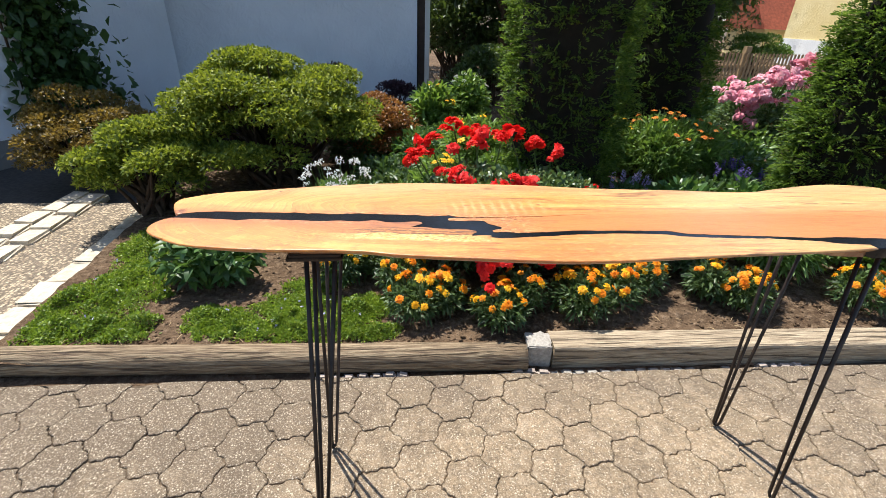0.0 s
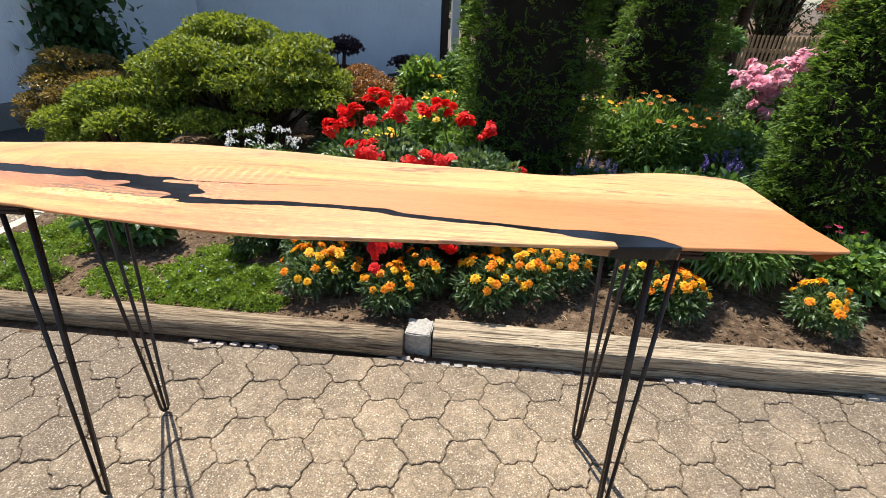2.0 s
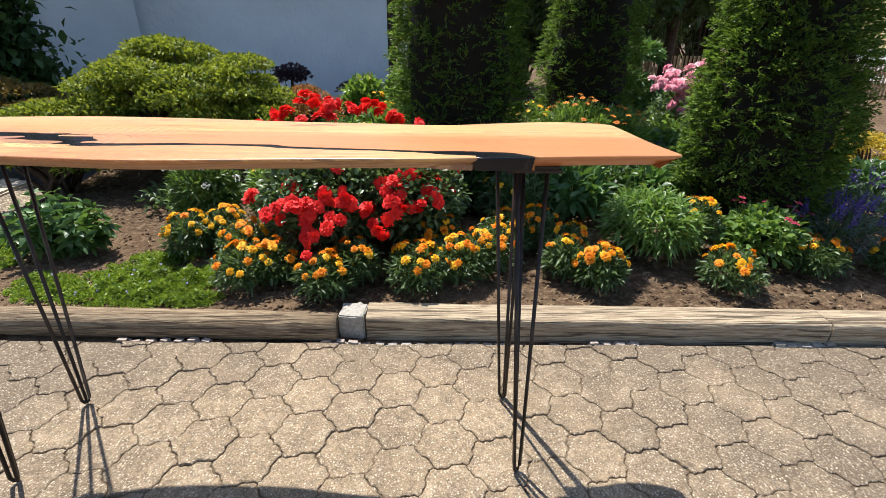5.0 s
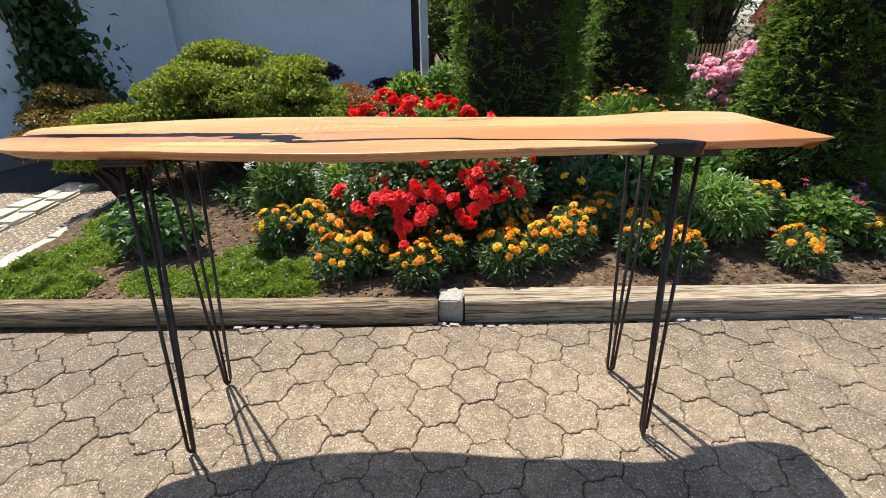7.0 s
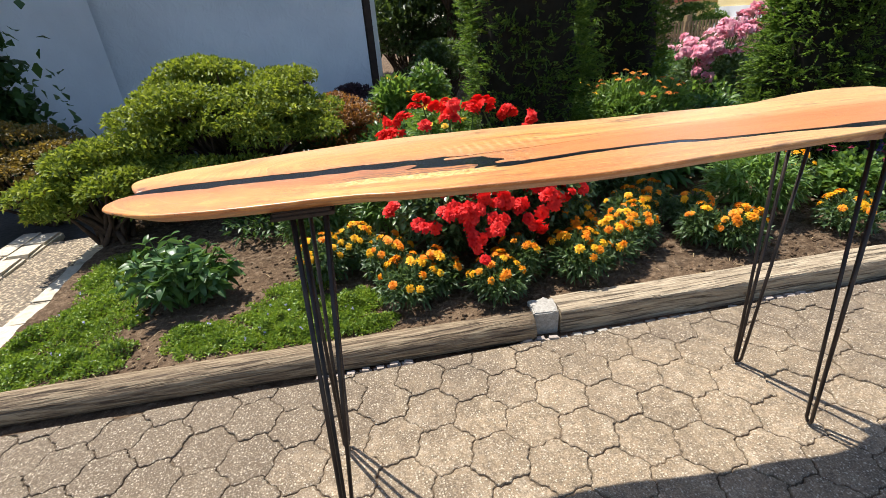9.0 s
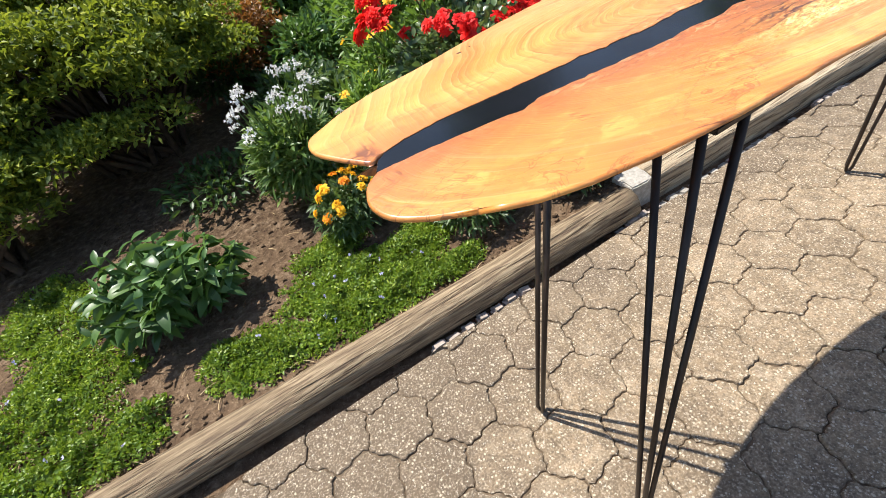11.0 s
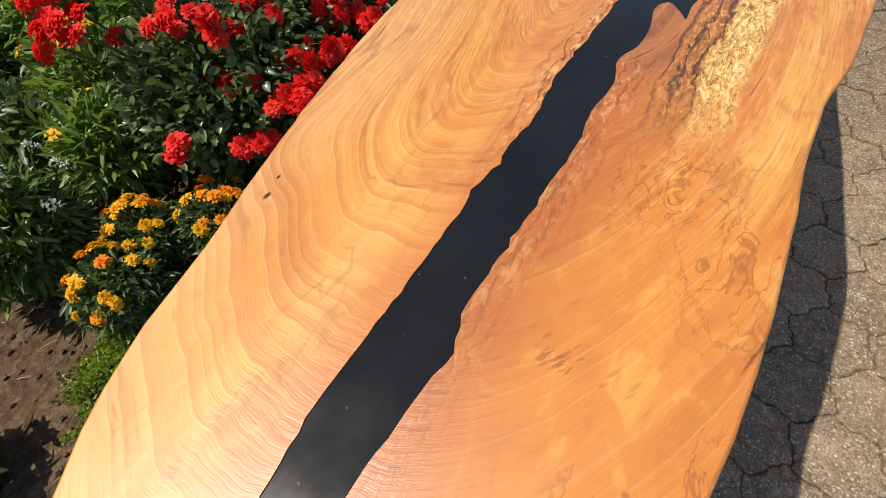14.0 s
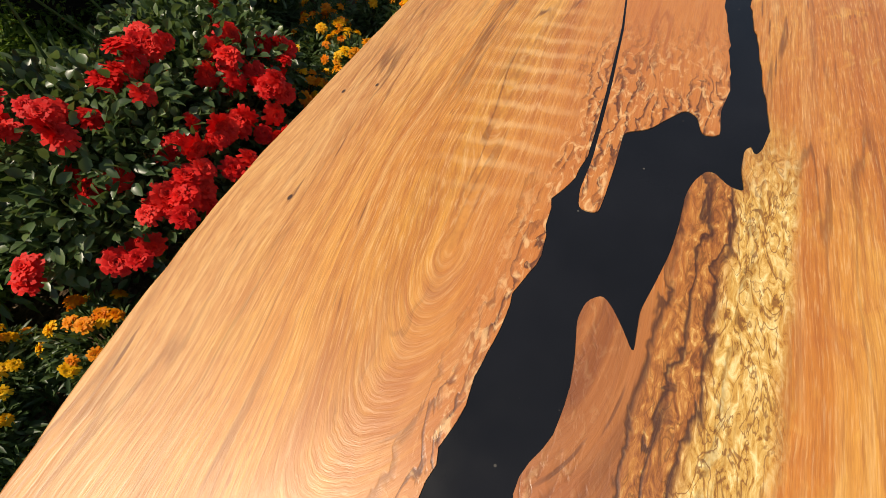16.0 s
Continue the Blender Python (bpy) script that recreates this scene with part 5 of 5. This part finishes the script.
flowering("white_rose_bush", 0.497, 3.764, 0.17, 0.633, L_FRESH, "pale green shrub with small cream flowers", "shrub", WHITE_B, 12, 1900, 0.05, 0.022, 30, size=(0.45, 0.7))
flowering("yellow_perennial", 0.421, 2.804, 0.2, 0.486, L_FRESH, "yellow-flowered leafy perennial at the back of the roses", "perennial", YELLOW_S, 12, 1400, 0.06, 0.018, 31, group="tall perennials")

for k, (x, y, r, h, lm) in enumerate(((-2.30, 2.26, 0.2, 0.13, L_FRESH), (-2.27, 1.98, 0.18, 0.11, L_FRESH), (-0.103, 2.639, 0.2, 0.253, L_IVY), (0.134, 3.124, 0.22, 0.342, L_PHLOX), (-0.313, 3.307, 0.22, 0.285, L_IVY), (-0.091, 3.49, 0.2, 0.348, L_PHLOX), (0.326, 3.307, 0.2, 0.345, L_FRESH), (0.499, 2.3, 0.18, 0.327, L_MARI), (-0.039, 2.364, 0.18, 0.288, L_MARI), (0.89, 2.309, 0.16, 0.227, L_IVY), (1.67, 2.392, 0.2, 0.229, L_IVY), (2.141, 2.804, 0.24, 0.356, L_PHLOX), (2.275, 3.032, 0.24, 0.4, L_FRESH), (0.261, 4.31, 0.25, 0.462, L_PHLOX))):
    flowering("leafy_perennial", x, y, r, h, lm, "leafy green perennial without flowers filling the bed", "perennial", YELLOW_S, 0, 1000, 0.05, 0.018, 400 + k, group="leafy perennials")

# climber on the side wall
rng = np.random.default_rng(40)
cl = empty("wall_climber", (-2.78, 4.05, -0.02))
tagged(cl, "dark green climber growing up the house wall", "climber")
n = 9000
z = rng.uniform(0, 1, n) ** 0.9 * 2.4
wide = 0.50 - 0.10 * z + 0.08 * np.sin(z * 4.1)
s = rng.normal(size=n) * np.maximum(wide, 0.16) * 0.50
out = np.abs(rng.normal(size=n)) * 0.15
p = np.stack([out * 0.93 + s * 0.55, out * -0.36 + s * 0.45, z], 1)
v, q = fine_leaves(p, unit(rng.normal(size=(n, 3)) * 0.6 + np.array([0.4, -0.6, -0.3])), rng.uniform(0.045, 0.085, n), rng.uniform(0.04, 0.07, n), 0.3, rng, 2)
child("foliage", quads_mesh("foliage", v, q, L_IVY), cl)
child("stalk", stems_mesh("stalk", [((0.0, k * 0.1 - 0.2, 0.0), (0.06, k * 0.10 - 0.2, 2.2)) for k in range(5)], 0.012, 0.006, BARK), cl, kind="stuff")

# ---- trees and hedge behind ----
def tree(x, y, h, r, seed, n, mat, label, trunk=0.09, low=0.35, leaf=0.11):
    rng = np.random.default_rng(seed)
    e = empty("tree", (x, y, 0.02))
    tagged(e, label, "tree", "trees behind the garden")
    d = ball_points(30, rng, -0.7)[:24]
    cen = d * np.array([r, r, h * (1 - low) * 0.5]) * rng.uniform(0.4, 0.85, (len(d), 1)) + np.array([0, 0, h * (0.5 + low * 0.5)])
    parts = []
    for c in cen:
        q = unit(rng.normal(size=(n // 24, 3)))
        pp = c + q * rng.uniform(0.5, 1, (len(q), 1)) ** 0.5 * r * 0.46
        parts.append(leaf_arrays(pp, unit(q + rng.normal(size=q.shape) * 0.7), leaf * rng.uniform(0.6, 1.2, len(q)), leaf * 0.45, 0.2, rng))
    child("crown", quads_mesh("crown", *join_arrays(parts), mat), e)
    child("trunk", tube_mesh("trunk", [(0, 0, 0), (0.04, 0.02, h * 0.3), (0, 0.05, h * 0.75)], [trunk, trunk * 0.8, trunk * 0.3], BARK), e)
    child("limb", stems_mesh("limb", [((0.02, 0.02, h * 0.25 + 0.3 * rng.uniform()), c) for c in cen[::2]], trunk * 0.4, 0.012, BARK), e, kind="stuff")


for k, (x, y, h, r) in enumerate(((1.5, 7.6, 3.4, 0.9), (2.9, 6.6, 3.4, 0.85), (4.1, 7.2, 3.6, 0.9), (2.2, 9.0, 4.4, 1.5), (0.4, 10.5, 4.5, 1.6), (4.4, 10.8, 4.6, 1.5), (9.0, 18.0, 7.0, 2.5), (5.5, 18.0, 7.0, 2.5), (16.0, 12.0, 6.0, 2.5), (12.2, 26.0, 8.0, 3.0), (7.6, 14.0, 4.6, 1.6))):
    tree(x, y, h, r, 60 + k, 9000, L_FAR, "dark dense garden tree behind the flower bed", low=0.12)
shrub("hedge", 0.9, 8.2, 1.1, 0.5, 1.7, L_FAR, "dense dark hedge behind the house corner", "hedge", 9000, 0.09, 0.045, 40, 75, 0.3, 0.6, group="hedges")
shrub("hedge", 2.9, 8.0, 1.2, 0.5, 1.5, L_FAR, "dense dark hedge behind the thujas", "hedge", 9000, 0.09, 0.045, 40, 76, 0.3, 0.6, group="hedges")
shrub("hedge", 1.1, 5.9, 0.45, 0.4, 0.8, L_FAR, "dark shrub in the shade by the house corner", "shrub", 4000, 0.06, 0.03, 18, 77, 0.3, 0.5)
shrub("hedge", 2.05, 7.7, 0.7, 0.45, 1.9, L_FAR, "dense dark hedge behind the thujas", "hedge", 7000, 0.08, 0.04, 30, 78, 0.3, 0.6, group="hedges")
for k, (x, y, r, h) in enumerate(((4.9, 10.6, 1.0, 5.0), (6.55, 10.9, 0.95, 4.6))):
    shrub("spruce", x, y, r, r * 0.9, h, L_FAR, "dark dense spruce behind the fence", "conifer", 16000, 0.11, 0.03, 70, 79 + k, 0.15, 0.42, group="spruces", even=0.3)
shrub("sunlit_shrub", 7.7, 10.3, 0.8, 0.5, 0.95, L_FRESH, "sunlit yellow-green shrub behind the fence", "shrub", 5000, 0.06, 0.03, 14, 70, 0.2, 0.4)
shrub("laurel", 2.247, 4.21, 0.5, 0.4, 1.01, L_PHLOX, "leafy green shrub behind the pink roses", "shrub", 4200, 0.085, 0.035, 16, 71, 0.2, 0.4)
shrub("laurel", 3.43, 4.41, 0.6, 0.45, 0.5, L_PHLOX, "leafy green shrub behind the pink roses", "shrub", 4200, 0.085, 0.035, 16, 72, 0.2, 0.4)

# ---- roses ----
def rose_bush(x, y, r, h, seed, clusters, blooms, label, n=2600, leaf_mat=L_ROSE, spread=0.05):
    """A rose: leafy canes with clusters of full flowers near the outside."""
    rng = np.random.default_rng(seed)
    e = flowering("rose_bush", x, y, r, h, leaf_mat, label, "rose", blooms, 0, n * 2, 0.029, 0.017, seed, floor=0.03)
    for cx, cy, cz, num in clusters:
        base = Vector((cx - x, cy - y, cz + (0.06 if cy > 1.78 else 0.015) - ground_at(x, y)))
        child("cane", stems_mesh("cane", [((rng.normal() * 0.02, rng.normal() * 0.02, 0), tuple(base - Vector((0, 0, 0.02))))], 0.005, 0.003, STEM, 5), e)
        for k in range(int(num * 1.4)):
            o = Vector(rng.normal(size=3)) * (spread * 0.5 if num > 1 else 0)
            o.z *= 0.6
            s = rng.uniform(0.75, 1.15)
            tip = (Vector((base.x, base.y - 0.05, 0.25)) + Vector(rng.normal(size=3)) * 0.15).normalized()
            child("rose_flower", blooms[rng.integers(len(blooms))], e, at=Matrix.Translation(base + o) @ Vector((0, 0, 1)).rotation_difference(tip).to_matrix().to_4x4() @ Matrix.Rotation(rng.uniform(0, 6), 4, "Z") @ Matrix.Diagonal((s, s, s, 1)))
    return e


rose_bush(0.28, 1.846, 0.27, 0.518, 80, ((0.05, 1.884, 0.517, 4), (0.144, 1.913, 0.427, 2), (0.23, 1.721, 0.490, 6), (0.31, 1.596, 0.359, 6), (0.26, 1.577, 0.294, 4), (0.36, 1.548, 0.284, 3), (0.18, 1.711, 0.375, 3),
          (0.302, 1.98, 0.578, 5), (0.391, 1.942, 0.568, 4), (0.02, 1.74, 0.316, 2), (0.12, 1.615, 0.284, 3), (0.4, 1.74, 0.466, 5), (0.22, 1.558, 0.344, 6), (0.4, 1.596, 0.344, 6), (0.28, 1.519, 0.233, 4), (0.16, 1.788, 0.466, 4), (0.105, 1.998, 0.538, 6), (0.204, 2.026, 0.598, 6), (0.036, 1.98, 0.478, 5), (0.282, 1.903, 0.557, 5)), ROSE_B, "red floribunda rose bush in full flower", 3000)
rose_bush(0.6, 1.865, 0.25, 0.488, 81, ((0.45, 2.017, 0.568, 6), (0.549, 1.998, 0.528, 6), (0.735, 1.817, 0.306, 4), (0.56, 1.692, 0.375, 7), (0.5, 1.769, 0.476, 5), (0.64, 1.75, 0.386, 5), (0.618, 1.98, 0.498, 4), (0.46, 1.634, 0.314, 4), (0.68, 1.654, 0.315, 4), (0.8, 1.865, 0.377, 3), (0.58, 1.615, 0.344, 7), (0.7, 1.711, 0.345, 6), (0.5, 1.596, 0.264, 5)), ROSE_B,
          "red floribunda rose bush in full flower", 2800)
pk = np.random.default_rng(5)
rose_bush(2.55, 3.28, 0.34, 0.60, 82, [(2.25 + 0.026 * k + pk.normal() * 0.025, 3.19 + pk.normal() * 0.06, 0.60 + 0.0105 * k - abs(pk.normal()) * 0.055, 3) for k in range(24)]
          + [(2.31, 3.14, 0.46, 4), (2.35, 3.16, 0.49, 3), (2.38, 3.13, 0.36, 3), (2.66, 3.14, 0.38, 4), (2.60, 3.15, 0.55, 3), (2.45, 3.13, 0.56, 3)], PINK_B, "tall pink rose bush in full flower", 3200, spread=0.075)

# ---- marigolds along the front ----
def marigold(x, y, r, h, count, yellow, seed, label=None):
    blooms = MARI_O * max(1, int(round(4 * (1 - yellow)))) + MARI_Y * max(0, int(round(4 * yellow)))
    flowering("marigold", x, y, r, h, L_MARI, label or "bushy marigold with orange and golden ruffled flowers", "marigold", blooms, int(count * 1.5), 1150, 0.030, 0.0075, seed, group="marigolds in the bed", rise=0.022, top=0.97, size=(0.68, 1.02), tilt=0.72)


for k, (x, y, r, h, c, yl) in enumerate((
        (-0.27, 1.759, 0.1, 0.188, 14, 0.5), (-0.15, 1.817, 0.09, 0.198, 14, 0.75), (-0.02, 1.692, 0.1, 0.188, 14, 0.6), (0.03, 1.529, 0.11, 0.178, 15, 0.5), (0.13, 1.558, 0.09, 0.168, 11, 0.4),
        (0.33, 1.46, 0.1, 0.158, 13, 0.4), (0.43, 1.538, 0.09, 0.178, 9, 0.6), (0.66, 1.519, 0.12, 0.188, 16, 0.5), (0.8, 1.577, 0.12, 0.198, 17, 0.4), (0.74, 1.711, 0.11, 0.208, 14, 0.5),
        (0.94, 1.654, 0.11, 0.198, 15, 0.45), (1.02, 1.788, 0.11, 0.198, 13, 0.3), (1.16, 1.846, 0.1, 0.188, 9, 0.3), (1.26, 1.711, 0.09, 0.178, 8, 0.4), (1.33, 1.529, 0.1, 0.178, 16, 0.3), (1.22, 1.596, 0.08, 0.178, 7, 0.5),
        (1.83, 1.519, 0.11, 0.168, 15, 0.45), (2.22, 1.615, 0.1, 0.158, 10, 0.6), (1.84, 1.84, 0.1, 0.26, 12, 0.8), (2.55, 1.596, 0.1, 0.158, 9, 0.5))):
    marigold(x, y, r, h, c, min(yl, 0.8), 100 + k)

# ---- other bedding plants ----
flowering("feathery_perennial", 1.63, 1.807, 0.19, 0.298, L_FRESH, "feathery mid-green mound without flowers", "perennial", YELLOW_S, 0, 2600, 0.055, 0.010, 130, droop=0.3)
flowering("bee_balm", 2.06, 1.73, 0.15, 0.258, L_FRESH, "light green plant with crimson flower heads on thin stems", "perennial", CRIM_B, 14, 900, 0.04, 0.018, 131, rise=0.06, tilt=0.2)
flowering("lavender", 2.42, 1.788, 0.17, 0.218, L_BLUE, "grey-leaved lavender with dark violet spikes", "lavender", SPIKE, 26, 700, 0.04, 0.006, 132, part="flower_spike", group="violet spikes", tilt=0.25)
flowering("white_perennial", 2.86, 2.2, 0.16, 0.321, L_PHLOX, "green plant with single white flowers", "perennial", WHITE_B, 4, 700, 0.055, 0.025, 133)
flowering("helenium", 1.58, 2.822, 0.25, 0.506, L_FRESH, "clump of sneezeweed with rusty orange daisies", "perennial", DAISY_R, 20, 4200, 0.052, 0.009, 134, rise=0.05, group="sneezeweed", tilt=0.25, droop=0.1)
flowering("helenium", 1.812, 2.804, 0.2, 0.486, L_FRESH, "clump of sneezeweed with rusty orange daisies", "perennial", DAISY_R, 12, 3000, 0.052, 0.009, 135, rise=0.05, group="sneezeweed", tilt=0.25, droop=0.1)
flowering("yellow_perennial", 1.298, 2.913, 0.15, 0.478, L_FRESH, "slim perennial with pale yellow flowers", "perennial", YELLOW_S, 10, 900, 0.06, 0.014, 136, group="tall perennials")
flowering("salvia", 1.938, 2.547, 0.14, 0.232, L_PHLOX, "low sage with violet-blue spikes", "perennial", SPIKE, 18, 600, 0.045, 0.016, 137, part="flower_spike", group="violet spikes", tilt=0.2)
flowering("salvia", 1.202, 2.392, 0.14, 0.229, L_PHLOX, "low sage with pale violet spikes", "perennial", LIGHT_SPIKE, 12, 600, 0.045, 0.016, 138, part="flower_spike", group="violet spikes", tilt=0.2)
flowering("broadleaf_perennial", 1.43, 2.236, 0.17, 0.276, L_PHLOX, "bright green broad-leaved low plant", "perennial", YELLOW_S, 0, 420, 0.075, 0.032, 139)
flowering("broadleaf_perennial", 1.86, 2.33, 0.14, 0.228, L_PHLOX, "bright green broad-leaved low plant", "perennial", YELLOW_S, 0, 480, 0.075, 0.03, 140)
flowering("cosmos", 0.007, 2.053, 0.12, 0.353, L_FRESH, "feathery green leafy plant among the roses", "perennial", YELLOW_S, 2, 1500, 0.05, 0.011, 141)
flowering("cosmos", 0.186, 2.328, 0.17, 0.388, L_FRESH, "feathery green leafy plant among the roses", "perennial", YELLOW_S, 5, 1700, 0.05, 0.012, 142)
flowering("cosmos", 1.109, 2.126, 0.17, 0.264, L_MARI, "feathery green leafy plant among the roses", "perennial", YELLOW_S, 3, 1500, 0.045, 0.010, 143)
flowering("spider_flower", -0.30, 2.02, 0.145, 0.383, L_WHITE, "leafy plant with airy white flower clusters", "flower", WHITE_B, 30, 2600, 0.042, 0.010, 144, rise=0.12, dome=0.46, top=0.95, spread=1.2, size=(0.65, 1.0))
flowering("dark_perennial", -0.56, 2.36, 0.22, 0.12, L_IVY, "dark green low foliage in the shade of the bush", "perennial", YELLOW_S, 0, 420, 0.04, 0.014, 145)

shrub("golden_shrub", 3.35, 2.75, 0.42, 0.32, 0.34, L_YELLOW, "low golden-yellow shrub behind the conifer", "shrub", 6000, 0.026, 0.012, 24, 146, 0.25, 0.3, even=0.3)
flowering("lavender", 2.66, 1.98, 0.2, 0.26, L_BLUE, "grey-leaved lavender with dark violet spikes", "lavender", SPIKE, 16, 900, 0.04, 0.006, 147, part="flower_spike", group="violet spikes", tilt=0.25)

# ---- broad-leaved plant beside the kerb, each leaf a part ----
LEAF_SHAPES = []
for k in range(5):
    r5 = np.random.default_rng(300 + k)
    v, q = fine_leaves(np.zeros((1, 3)), np.array([[1.0, 0, 0.15]]), 0.072, 0.026 + 0.003 * k, 0.25 + 0.12 * k, r5, 5)
    LEAF_SHAPES.append(quads_mesh("leaf", v, q, L_PHLOX_OBJ))
ph = empty("phlox", (-0.79, 1.765, ground_at(-0.79, 1.765)))
tagged(ph, "bushy dark green phlox with pointed leaves, not in flower", "perennial")
rng = np.random.default_rng(150)
stalks, inner_v, inner_q = [], [], []
for k in range(54):
    a = rng.uniform(0, 6.283)
    u = math.sqrt(rng.uniform(0.35, 1)) if k < 25 else math.sqrt(rng.uniform(0, 0.9))
    top = Vector((0.20 * u * math.cos(a), 0.155 * u * math.sin(a), 0.25 - 0.13 * u * u + rng.uniform(-0.03, 0.03)))
    root = Vector((top.x * 0.3, top.y * 0.3, 0))
    stalks.append((tuple(root), tuple(top)))
    for j in range(6):
        f = 0.3 + 0.7 * (j + 1) / 6
        for side in (0, 1):
            turn = a + j * 1.57 + side * 3.14 + rng.uniform(-0.4, 0.4)
            z = rng.uniform(0.6, 0.95) * (1.0 if j < 5 else 0.75)
            m = Matrix.Translation(root.lerp(top, f)) @ Matrix.Rotation(turn, 4, "Z") @ Matrix.Rotation(rng.uniform(-0.5, 0.5) - (0.3 if j == 5 else 0), 4, "Y") @ Matrix.Rotation(rng.uniform(-0.4, 0.4), 4, "X") @ Matrix.Diagonal((z, z, z, 1))
            shape = LEAF_SHAPES[rng.integers(5)]
            if k < 25:
                child("leaf", shape, ph, at=m)
            else:
                k0 = len(inner_v)
                inner_v += [tuple(m @ v.co) for v in shape.vertices]
                inner_q += [tuple(k0 + i for i in p.vertices) for p in shape.polygons]
child("inner_leaves", mesh_of("inner_leaves", inner_v, inner_q, L_PHLOX, True), ph, kind="stuff")
child("stalk", stems_mesh("stalk", stalks, 0.004, 0.0025, STEM), ph, kind="stuff")


# ---- carpet plants, stones and litter ----
def blob(cx, cy, rx, ry, turn=0.0):
    c, s = math.cos(turn), math.sin(turn)
    def f(x, y):
        dx, dy = x - cx, y - cy
        u, w = (dx * c + dy * s) / rx, (-dx * s + dy * c) / ry
        return 1.15 - math.sqrt(u * u + w * w) + 0.45 * noise.noise((x * 11, y * 11, 1)) + 0.25 * noise.noise((x * 30, y * 30, 2))
    return f


def any_of(*fs):
    return lambda x, y: max(0.0, min(1.0, max(f(x, y) for f in fs)))


mat_plant("carpet_plant", any_of(blob(-0.22, 1.52, 0.17, 0.11, 0.5), blob(-0.40, 1.56, 0.17, 0.12), blob(-0.36, 1.72, 0.12, 0.08), blob(-0.68, 1.52, 0.11, 0.055, -0.2), blob(-0.15, 1.43, 0.12, 0.05), blob(-0.45, 1.46, 0.17, 0.08), blob(-0.64, 1.47, 0.13, 0.07), blob(-0.30, 1.45, 0.16, 0.07)), (-0.85, 0.05, 1.365, 1.92), 30000, 0.055, L_MAT,
          "yellow-green low carpet plant with tiny leaves", 0.0125, 160, 16)
mat_plant("carpet_plant", any_of(blob(-1.12, 1.75, 0.14, 0.26), blob(-1.18, 2.1, 0.13, 0.2), blob(-1.12, 1.50, 0.16, 0.10), blob(-0.93, 1.50, 0.06, 0.04), blob(-0.95, 1.68, 0.05, 0.04), blob(-1.22, 1.45, 0.1, 0.1), blob(-1.27, 1.62, 0.08, 0.16), blob(-1.0, 1.45, 0.16, 0.05)), (-1.32, -0.72, 1.375, 2.45), 24000, 0.055, L_MAT,
          "yellow-green low carpet plant with tiny leaves", 0.0125, 161, 8)
mat_plant("weed_leaves", any_of(blob(2.25, 2.15, 0.3, 0.1), blob(1.0, 2.3, 0.3, 0.08), blob(1.75, 2.4, 0.3, 0.1)), (0.6, 2.7, 2.0, 2.7), 3000, 0.06, L_PHLOX, "low leafy growth between the perennials", 0.03, 162)

rng = np.random.default_rng(170)
vs, qs = [], []
k = 0
for _ in range(4200):
    x, y = rng.uniform(-1.3, 3.2), 1.36 + rng.uniform(0, 1) ** 1.5 * 1.3
    s = rng.uniform(0.002, 0.0075) * (2.2 if rng.uniform() < 0.05 else 1)
    c = np.array([x, y, soil_height(x, y) + s * 0.3])
    o = rng.normal(size=(8, 3)) * 0.18
    cube = np.array([[a, b, d] for d in (-0.5, 0.5) for a, b in ((-0.5, -0.5), (0.5, -0.5), (0.5, 0.5), (-0.5, 0.5))]) + o
    vs.append(c + cube * s * np.array([1.4, 1.1, 0.8]))
    qs.append(np.array([[0, 3, 2, 1], [4, 5, 6, 7], [0, 1, 5, 4], [1, 2, 6, 5], [2, 3, 7, 6], [3, 0, 4, 7]]) + k)
    k += 8
crumbs = new("soil_crumbs", quads_mesh("soil_crumbs", np.concatenate(vs), np.concatenate(qs), SOIL))
tagged(crumbs, "clods of soil and small stones on the bed", "soil", kind="stuff")
rng = np.random.default_rng(171)
litter = []
for _ in range(150):
    x, y = rng.uniform(-1.25, 2.6), 1.37 + rng.uniform(0, 1) ** 1.7 * 0.7
    a, l = rng.uniform(0, 6.28), rng.uniform(0.012, 0.055)
    z = soil_height(x, y) + 0.004
    litter.append(((x, y, z), (x + l * math.cos(a), y + l * math.sin(a), soil_height(x + l * math.cos(a), y + l * math.sin(a)) + 0.005)))
st = new("dry_stalks", stems_mesh("dry_stalks", litter, 0.0012, 0.0008, STRAW, 4))
tagged(st, "dry straw and twigs lying on the soil", "litter", kind="stuff")

build_paving()
